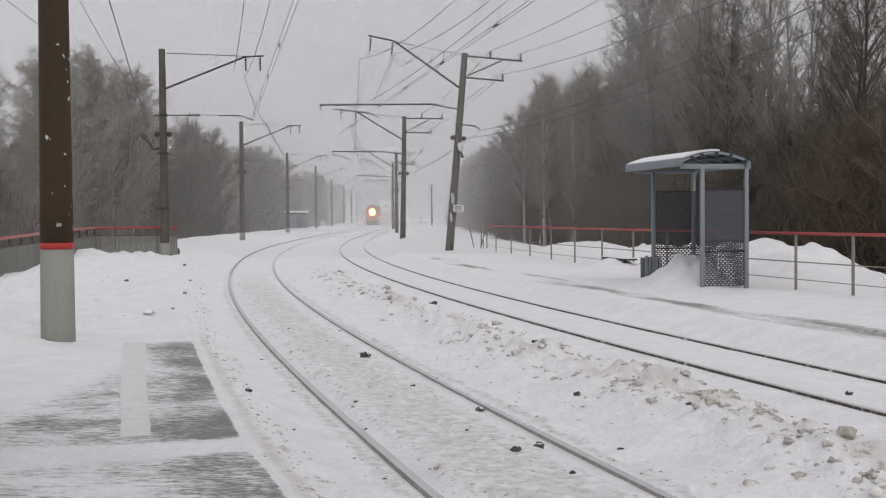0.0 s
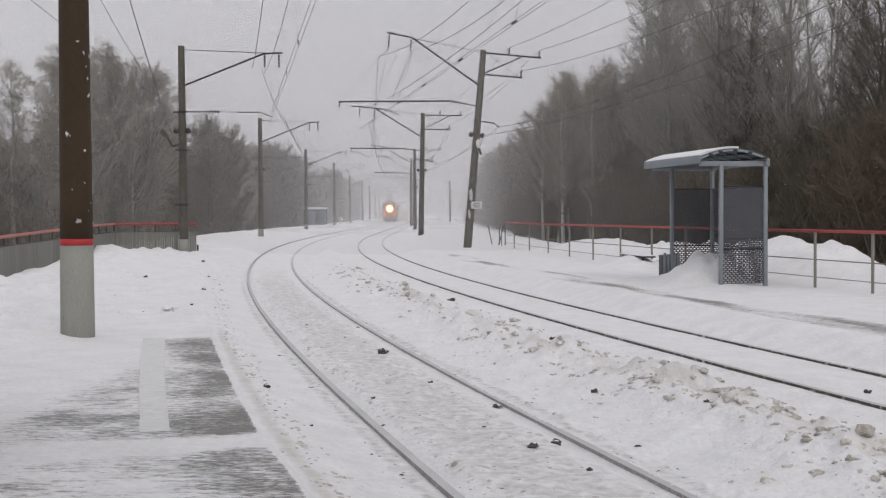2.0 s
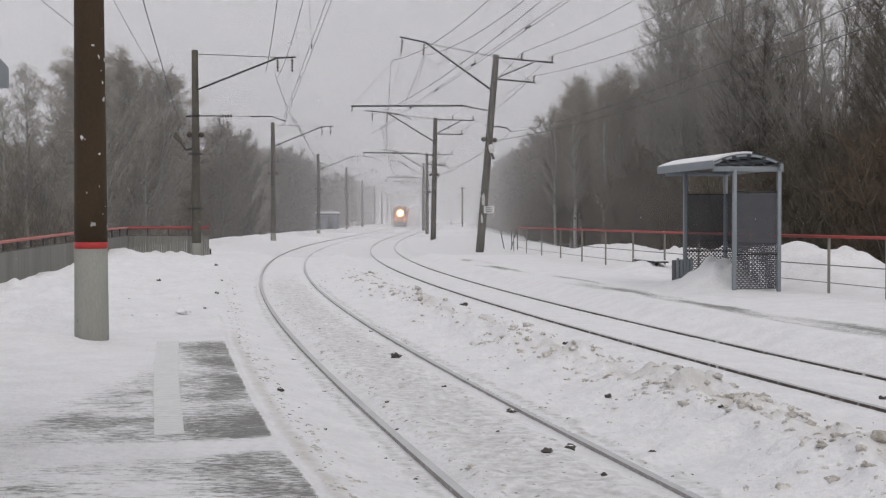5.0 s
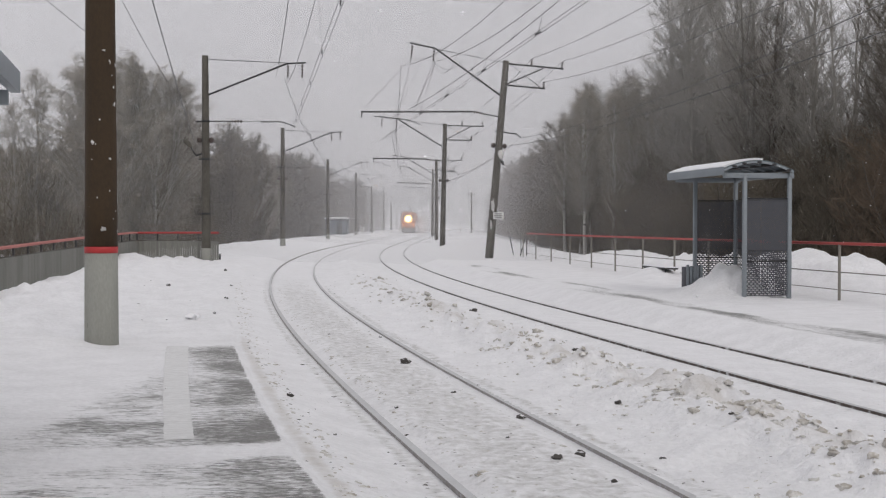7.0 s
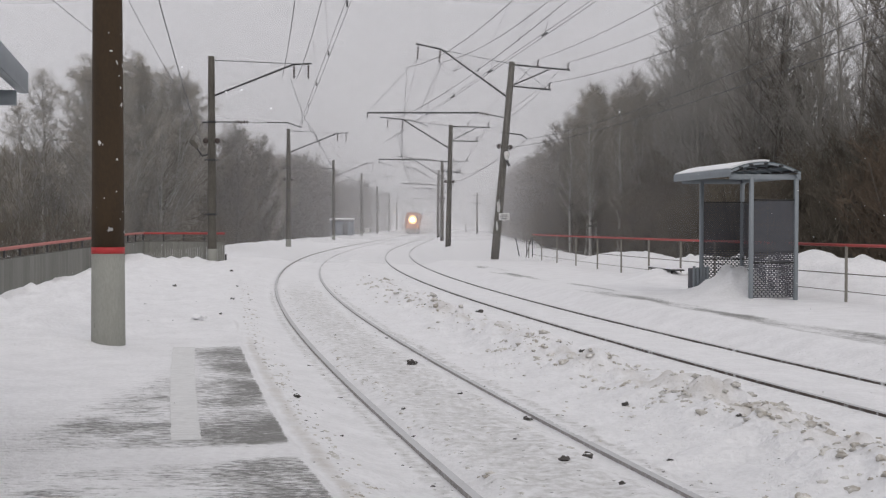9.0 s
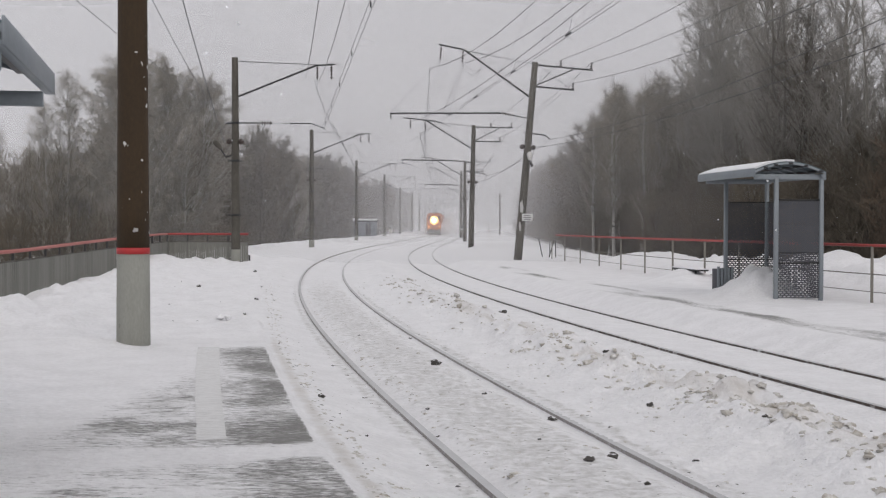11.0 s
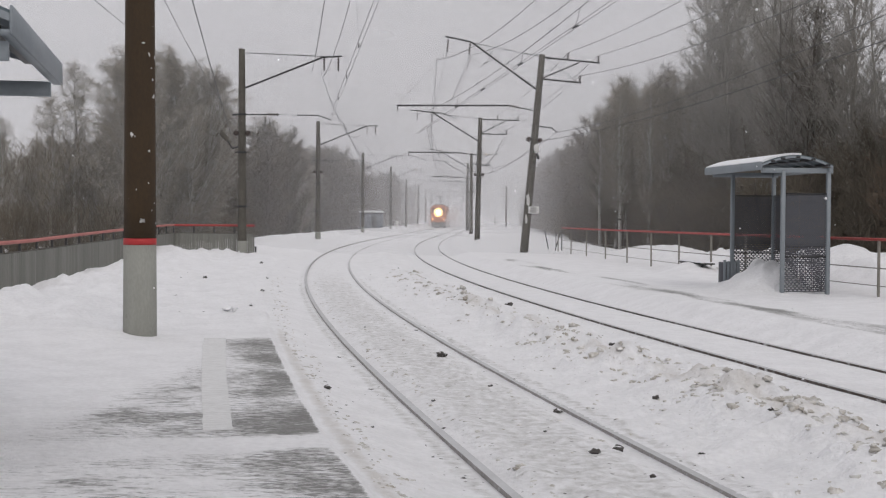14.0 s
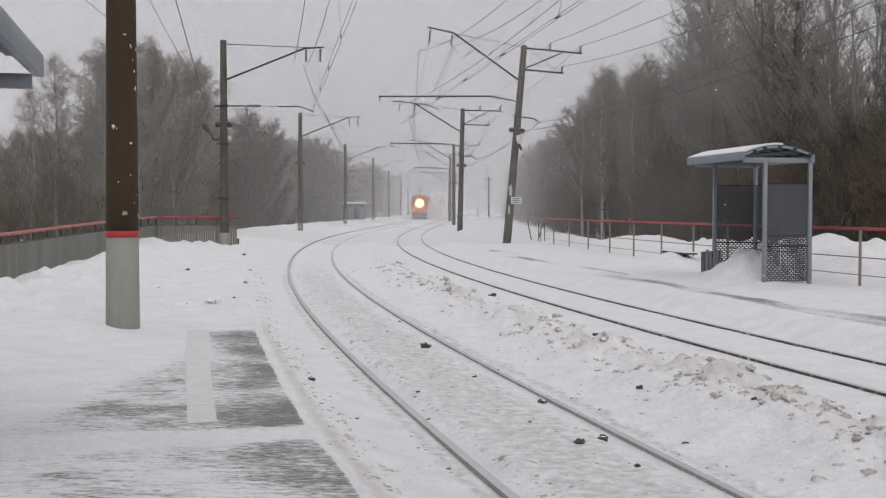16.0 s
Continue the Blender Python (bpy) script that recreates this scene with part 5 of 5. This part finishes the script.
def first_spans():
    """The spans nearest the platform: straight chords across the curve, with paired contact wires."""
    def on(p, q, y):
        return p.lerp(q, (y - p.y) / (q.y - p.y))

    def low(p, q, sag, y):
        t = (y - p.y) / (q.y - p.y)
        return p.lerp(q, t) - Vector((0, 0, 4 * sag * t * (1 - t)))
    near = thing("overhead_line", label="paired contact wires and carrying wire of the near track's first span", category="overhead line", group="overhead lines")
    a, b = Vector((-9.05, 61.3, 6.2)), Vector((-0.47, 12.0, 6.2))
    ca, cb, cs = Vector((-9.25, 61.3, 8.55)), Vector((-0.47, 12.0, 9.0)), 0.98
    fa, fb = Vector((-9.8, 61.3, 8.8)), Vector((-1.24, 12.0, 9.0))
    for dx in (-0.05, 0.05):
        wire("contact_wire", [a + Vector((dx, 0, 0)), b + Vector((dx, 0, 0))], 0.006, near)
        wire("contact_wire", [b + Vector((dx, 0, 0)), Vector((8.3, -36, 6.3))], 0.008, near)
    wire("carrying_wire", hung(ca, cb, cs, 20), 0.010, near)
    wire("carrying_wire", hung(cb, (8.3, -36, 9.0), 1.0, 14), 0.010, near)
    wire("feeding_wire", hung(fa, fb, 0.8, 20), 0.013, near)
    for y in (18.2, 25.4, 32.6, 39.8, 47.0, 54.2):
        p = on(a, b, y)
        wire("dropper", [low(ca, cb, cs, y + 0.2), p], 0.005, near)
        part("clamp", rod(nb(), p - Vector((0, 0, 0.05)), p + Vector((0, 0, 0.06)), 0.02, seg=6), STEEL_DARK, near)
    far = thing("overhead_line", label="carrying, auxiliary and paired contact wires of the far track's first span", category="overhead line", group="overhead lines")
    a, b = Vector((-5.3, 68.0, 6.28)), Vector((4.35, 12.0, 6.28))
    xa, xb, xs = Vector((-5.3, 68.0, 7.3)), Vector((4.35, 12.0, 7.2)), 0.69
    ca, cb, cs = Vector((*place(68, GAP + 0.2), 10.2)), Vector((*place(14, GAP + 0.2), 9.3)), 1.25
    for dx in (-0.06, 0.06):
        wire("contact_wire", [a + Vector((dx, 0, 0)), b + Vector((dx, 0, 0))], 0.006, far)
        wire("contact_wire", [b + Vector((dx, 0, 0)), Vector((13.5, -36, 6.3))], 0.008, far)
    wire("auxiliary_wire", hung(xa, xb, xs, 20), 0.008, far)
    wire("carrying_wire", hung(ca, cb, cs, 20), 0.010, far)
    wire("carrying_wire", hung(cb, (13.5, -36, 9.2), 1.0, 14), 0.010, far)
    wire("feeding_wire", hung((-2.4, 68.0, 10.4), (5.9, 20.0, 10.4), 1.15, 20), 0.012, far)
    wire("jumper", hung((-2.6, 67.9, 10.3), (-1.3, 64.0, 10.15), 0.7, 8), 0.008, far)
    for y in (26.0, 33.0, 39.2, 46.0, 53.0, 60.0):
        p = low(xa, xb, xs, y)
        wire("dropper", [low(ca, cb, cs, y - 0.6), p], 0.005, far)
        part("clamp", rod(nb(), p - Vector((0, 0, 0.04)), p + Vector((0, 0, 0.05)), 0.018, seg=6), STEEL_DARK, far)
    for y in (22.5, 30.0, 37.2, 44.5, 51.5):
        p, q = low(xa, xb, xs, y - 0.5), on(a, b, y)
        wire("dropper", [p, q], 0.006, far)
        part("clamp", rod(nb(), q - Vector((0.07, 0, 0.04)), q + Vector((0.07, 0, 0.04)), 0.022, seg=6), STEEL_DARK, far)


first_spans()


def feeders():
    for (lx, dz), near, sag in (((1.35, 0.25), (11.5, 10.9), 0.9), ((2.95, 0.25), (13.2, 10.6), 0.9), ((2.08, -0.9), (12.2, 8.7), 0.9), ((1.1, -3.95), (11.0, 7.6), 0.8), ((0.35, -4.45), (10.2, 6.3), 0.6)):
        f = thing("feeder_wire", label="long sagging feeder wire along the far masts", category="wire", group="feeder wires")
        pts = []
        prev = Vector((*place(10.0, near[0]), near[1]))
        for i, m in enumerate(RIGHT_MASTS[:5]):
            h = RIGHT[i][2] - m.matrix_basis.translation.z
            p = m.matrix_basis @ Vector((lx, 0, h + dz))
            pts += hung(prev, p, sag if i == 0 else 0.3, 14)[(0 if i == 0 else 1):]
            prev = p
        wire("wire", pts, 0.011, f)
    # along the near masts
    for lx, z1, z2, near in ((-0.4, 7.0, 6.75, 6.1), (-0.35, 6.2, 5.35, 8.7)):
        f = thing("feeder_wire", label="dark sagging cable along the near masts", category="wire", group="feeder wires")
        a = Vector((-5.38 - 0.25, 18.1, near))
        m = LEFT_MASTS[0].matrix_basis
        pts = hung(a, m @ Vector((lx, 0, z2 - m.translation.z)), 0.35, 14)
        if z2 > 6:
            prev = pts[-1]
            for i, mm in enumerate(LEFT_MASTS[1:5]):
                q = mm.matrix_basis @ Vector((lx, 0, z2 - 0.3))
                pts += hung(prev, q, 0.7, 12)[1:]
                prev = q
        wire("wire", pts, 0.014 if z2 < 6 else 0.006, f)
    f = thing("feeder_wire", label="thin wire behind the near masts", category="wire", group="feeder wires")
    wire("wire", hung((-13.5, 61.3, 6.85), (-5.0, 5.0, 5.45), 0.1, 10), 0.006, f)
    # slack lines between the leaning mast's bracket and its long arm
    m = RIGHT_MASTS[0].matrix_basis
    h = RIGHT[0][2] - m.translation.z
    t = thing("tension_wires", label="thin tension wires hanging between bracket and arm", category="wire")
    for a, b, sag in (((-4.95, 0, h - 0.35), (-7.2, 0, h - 3.2), 0.0), ((-4.95, 0, h - 0.4), (-5.4, -0.6, h - 3.4), 0.0), ((-3.8, 0, h - 0.45), (-4.6, 0.2, h - 3.1), 0.05), ((-3.7, 0, h - 0.45), (-4.3, -0.4, h - 3.2), 0.05), ((-3.8, 0, h - 0.35), (-2.4, -2.0, h - 0.4), 0.5), ((-4.95, 0, h - 0.32), (-3.8, 0, h - 0.12), 0.1)):
        wire("wire", hung(m @ Vector(a), m @ Vector(b), sag, 6), 0.011, t)


feeders()

# ---- the approaching train ----
# wagon colour with the haze put in: near white, so they fade out
WAGON_HAZE = material("haze_pale_grey", (0.74, 0.74, 0.75), dark=(0.58, 0.58, 0.59), rough=0.8, scale=1)


def build_train():
    t = thing("locomotive", label="orange-red electric locomotive with lit headlamp approaching", category="locomotive")
    W = 1.55
    prof = [(-W, 1.15), (-W, 3.55), (-1.38, 4.15), (-0.9, 4.5), (0.9, 4.5), (1.38, 4.15), (W, 3.55), (W, 1.15)]

    def hull(y0, y1, inset0, mat, name, lab, parent):
        bm = nb()
        rings = []
        for y, k, lift in ((y0, inset0, 0.0), (y0 + 0.35, 1.0, 0.0), (y1, 1.0, 0.0)):
            rings.append([bm.verts.new((x * k, y + (0.35 * max(0, (z - 2.6)) / 2 if y == y0 else 0), 1.15 + (z - 1.15) * (0.985 if k < 1 else 1))) for x, z in prof])
        for a, b in zip(rings, rings[1:]):
            for i in range(len(prof)):
                bm.faces.new((a[i], a[(i + 1) % len(prof)], b[(i + 1) % len(prof)], b[i]))
        bm.faces.new(rings[0][::-1]); bm.faces.new(rings[-1])
        bmesh.ops.recalc_face_normals(bm, faces=bm.faces)
        return part(name, bm, mat, parent, lab, smooth=False)
    hull(0.0, 16.5, 0.93, LOCO_RED, "body", "orange-red body shell", t)
    part("roof", box(nb(), (-1.0, 0.9, 4.5), (1.0, 16.0, 4.62), 0.04), LOCO_GREY, t)
    for sx in (-1, 1):
        m = Matrix.Translation((sx * 0.66, 0.02, 3.45)) @ Matrix.Rotation(radians(-10), 4, "X")
        part("windscreen", box(nb(), (-0.52, -0.02, -0.38), (0.52, 0.02, 0.38), 0.01, m), GLASS_DARK, t)
        part("buffer", rod(rod(nb(), (sx * 0.88, 0.2, 1.06), (sx * 0.88, -0.45, 1.06), 0.11), (sx * 0.88, -0.45, 1.06), (sx * 0.88, -0.52, 1.06), 0.24, seg=14), LOCO_GREY, t)
        part("marker_lamp", rod(nb(), (sx * 1.05, 0.1, 1.75), (sx * 1.05, -0.06, 1.75), 0.12, seg=12), BUFFER_LAMP, t, "lit marker lamp")
    part("headlamp", turned(nb(), [(0.08, -0.02), (0.26, -0.05), (0.38, 0.0), (0.40, 0.12)], 20, Matrix.Translation((0, -0.08, 3.05)) @ Matrix.Rotation(radians(90), 4, "X")), HEADLAMP, t, "bright warm headlamp")
    # added ring, wider than the lamp, that glows as its halo
    part("lamp_halo", turned(nb(), [(0.41, 0.0), (0.88, 0.03), (0.88, 0.06), (0.41, 0.1)], 24, Matrix.Translation((0, 0.0, 3.05)) @ Matrix.Rotation(radians(90), 4, "X")), LAMP_HALO, t, "orange ring standing in for the headlamp's glare")
    part("underframe", box(nb(), (-1.4, 0.3, 0.55), (1.4, 16.2, 1.14), 0.05), LOCO_GREY, t)
    part("snow_plough", box(nb(), (-1.35, -0.25, 0.16), (1.35, 0.1, 0.85), 0.06), LOCO_GREY, t)
    for py in (3.0, 6.0, 10.5, 13.5):
        for sx in (-1, 1):
            m = Matrix.Translation((sx * 0.79, py, 0.62)) @ Matrix.Rotation(math.pi / 2, 4, "Y")
            part("wheel", turned(nb(), [(0.5, -0.07), (0.62, -0.06), (0.62, 0.06), (0.5, 0.07)], 20, m), STEEL_DARK, t)
    for py in (4.0, 12.5):
        bm = rod(nb(), (0, py - 0.9, 4.65), (0, py + 0.7, 5.45), 0.04)
        rod(bm, (0, py + 0.7, 5.45), (0, py - 0.5, 6.2), 0.035)
        rod(bm, (-0.8, py - 0.5, 6.2), (0.8, py - 0.5, 6.2), 0.035)
        part("pantograph", bm, STEEL_DARK, t)
    cars = []
    for k in range(4):
        c = thing("freight_wagon", label="covered freight wagon behind the locomotive, coloured pale as in haze", category="wagon", group="wagons of the train")
        hull(0.0, 13.4, 0.98, WAGON_HAZE, "body", "wagon body with haze put into its pale colour", c)
        part("underframe", box(nb(), (-1.3, 0.2, 0.6), (1.3, 13.2, 1.14), 0.05), STEEL_DARK, c)
        for py in (2.0, 3.9, 9.5, 11.4):
            for sx in (-1, 1):
                m = Matrix.Translation((sx * 0.79, py, 0.475)) @ Matrix.Rotation(math.pi / 2, 4, "Y")
                part("wheel", turned(nb(), [(0.4, -0.07), (0.475, -0.06), (0.475, 0.06), (0.4, 0.07)], 16, m), STEEL_DARK, c)
        cars.append(c)
    return t, cars


LOCO, WAGONS = build_train()


def powder_snow():
    """Snow whirled up beside and behind the train, thinning outwards."""
    nr = np.random.RandomState(61)
    n = 5200
    y = 34 * nr.rand(n) - 0.5
    out = np.abs(nr.randn(n)) * (0.9 + y * 0.055)
    side = np.where(nr.rand(n) < 0.8, 1, -1)
    x = side * (1.3 + out * np.where(side > 0, 1.0, 0.35))
    z = 0.1 + (1.6 + 0.12 * y) * nr.rand(n) ** 1.4 + 0.9 * nr.rand(n)
    c = np.stack([x, y, z], -1)
    a, b = nr.randn(n, 3), nr.randn(n, 3)
    r = (0.05 + 0.09 * nr.rand(n))[:, None]
    verts = np.stack([c + a * r, c + b * r, c - (a + b) * r * 0.7], 1).reshape(-1, 3)
    ob = raw("powder_snow", verts, np.arange(3 * n).reshape(-1, 3).tolist(), AIR_SNOW)
    return tagged(ob, "powder snow whirled up along the running train", "powder snow", kind="stuff")


POWDER = powder_snow()


def on_track(y, length):
    """Pose of a vehicle whose front stands at y on the near track."""
    x0, y0 = place(y, 0.0)
    x1, y1 = place(y + length, 0.0)
    turn = math.degrees(math.atan2(-(x1 - x0), y1 - y0))
    return pose(x0, y0, float(level(y)) + 0.025, 0, 0, turn)

# ---- falling snow, and sheets of haze across the line ----
def flakes(name, n, near, far, size, z0, z1, wide, seed, lab, power=0.0):
    """A cloud of loose flakes ahead, each one a small three-cornered star; the same number in every octave of distance."""
    rnd = np.random.RandomState(seed)
    y = near * (far / near) ** (rnd.rand(n) ** (1 - power))
    x = y * (wide[0] + (wide[1] - wide[0]) * rnd.rand(n))
    z = z0 + (z1 - z0) * rnd.rand(n)
    c = np.stack([x, y, z], -1)
    a, b = rnd.randn(n, 3), rnd.randn(n, 3)
    a /= np.linalg.norm(a, axis=1)[:, None]
    b -= (a * b).sum(1)[:, None] * a
    b /= np.linalg.norm(b, axis=1)[:, None]
    s = (size * y * (0.7 + 0.6 * rnd.rand(n)))[:, None]
    verts = np.stack([c + a * s, c - a * s * 0.5 + b * s * 0.87, c - a * s * 0.5 - b * s * 0.87], 1).reshape(-1, 3)
    ob = raw(name, verts, np.arange(3 * n).reshape(-1, 3).tolist(), AIR_SNOW)
    return tagged(ob, lab, "falling snow", kind="stuff")


SPECKS = flakes("blowing_snow", 1100, 22, 110, 0.00036, -1.0, 16.0, (-0.47, 0.40), 5, "fine specks of blowing snow before the woods")


def haze_veil_material(density):
    """Distance haze as a mostly clear white surface, denser and thinner in patches."""
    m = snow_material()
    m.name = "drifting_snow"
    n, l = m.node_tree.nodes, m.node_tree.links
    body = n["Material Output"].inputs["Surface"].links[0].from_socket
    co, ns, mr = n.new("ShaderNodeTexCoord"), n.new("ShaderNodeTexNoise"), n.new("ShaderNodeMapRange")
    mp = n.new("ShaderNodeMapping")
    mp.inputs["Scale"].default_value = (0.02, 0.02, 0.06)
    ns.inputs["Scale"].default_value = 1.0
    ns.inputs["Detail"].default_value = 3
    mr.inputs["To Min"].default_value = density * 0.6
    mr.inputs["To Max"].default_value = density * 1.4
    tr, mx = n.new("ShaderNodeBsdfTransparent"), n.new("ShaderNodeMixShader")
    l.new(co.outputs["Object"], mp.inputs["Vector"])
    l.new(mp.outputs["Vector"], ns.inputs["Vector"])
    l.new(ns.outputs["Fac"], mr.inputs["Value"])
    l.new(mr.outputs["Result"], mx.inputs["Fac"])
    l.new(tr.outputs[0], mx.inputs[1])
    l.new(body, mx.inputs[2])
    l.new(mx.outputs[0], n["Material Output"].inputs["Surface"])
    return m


def haze_veil(y, density, seed):
    """A billowing sheet across the line that stands in for distance haze."""
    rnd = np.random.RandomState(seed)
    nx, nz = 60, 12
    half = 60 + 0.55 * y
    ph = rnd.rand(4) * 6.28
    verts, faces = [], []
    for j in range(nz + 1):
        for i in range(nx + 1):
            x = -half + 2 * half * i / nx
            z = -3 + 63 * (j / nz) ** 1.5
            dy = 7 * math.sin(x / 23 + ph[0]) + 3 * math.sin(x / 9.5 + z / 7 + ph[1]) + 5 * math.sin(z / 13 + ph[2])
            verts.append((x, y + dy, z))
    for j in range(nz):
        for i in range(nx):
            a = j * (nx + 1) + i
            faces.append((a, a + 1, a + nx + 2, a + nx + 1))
    ob = raw("haze_curtain", verts, faces, haze_veil_material(density), smooth=True)
    return tagged(ob, "thin see-through sheet across the line, added as distance haze", "falling snow", group="curtains of drifting snow", kind="stuff")


# six see-through sheets, each paling what lies behind it like haze
HAZE_VEILS = [haze_veil(y, d, k) for k, (y, d) in enumerate(((72, 0.075), (122, 0.09), (165, 0.14), (214, 0.16), (268, 0.18), (335, 0.32)))]


def flurry(n, near, far, seed):
    rnd = random.Random(seed)
    bm = nb()
    for k in range(n):
        y = rnd.uniform(near, far)
        c = (rnd.uniform(-1.1, 0.6) * y - 8, y, rnd.uniform(-1, 26))
        r = rnd.uniform(0.004, 0.0075) * (1.4 if rnd.random() < 0.1 else 1)
        m = Matrix.Translation(c) @ Euler((rnd.uniform(0, 6), rnd.uniform(0, 6), 0)).to_matrix().to_4x4() @ Matrix.Diagonal((1, 1, 0.45, 1))
        bmesh.ops.create_icosphere(bm, subdivisions=1, radius=r, matrix=m)
    return tagged(part("snowflakes", bm, AIR_SNOW), "loose white snowflakes falling near the tracks", "falling snow", group="flurries of snow", kind="stuff")


FLURRIES = [flurry(420, 5, 14, 51), flurry(500, 7, 20, 52), flurry(500, 10, 30, 53)]


def train_front(t):
    return 300.0 - 3.4 * t


def motions():
    """The train rolls towards the camera; the snow and the haze sheets drift with the wind."""
    times = (0, 4, 8, 12, 16)
    walk(LOCO, [(t, on_track(train_front(t), 16.5)) for t in times])
    walk(POWDER, [(t, on_track(train_front(t), 16.5)) for t in times])
    for k, c in enumerate(WAGONS):
        walk(c, [(t, on_track(train_front(t) + 17.5 + 14.4 * k, 13.4)) for t in times])
    walk(SPECKS, [(0, pose(-4, 0, 1.5)), (16, pose(4, 0, -1.5))])
    for k, v in enumerate(HAZE_VEILS):
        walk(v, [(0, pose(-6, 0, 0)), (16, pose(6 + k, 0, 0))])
    for f, dx, dz in zip(FLURRIES, (16, 11, 19), (-14, -17, -12)):
        walk(f, [(0, pose(0, 0, 0)), (16, pose(dx, -0.5, dz))])


motions()
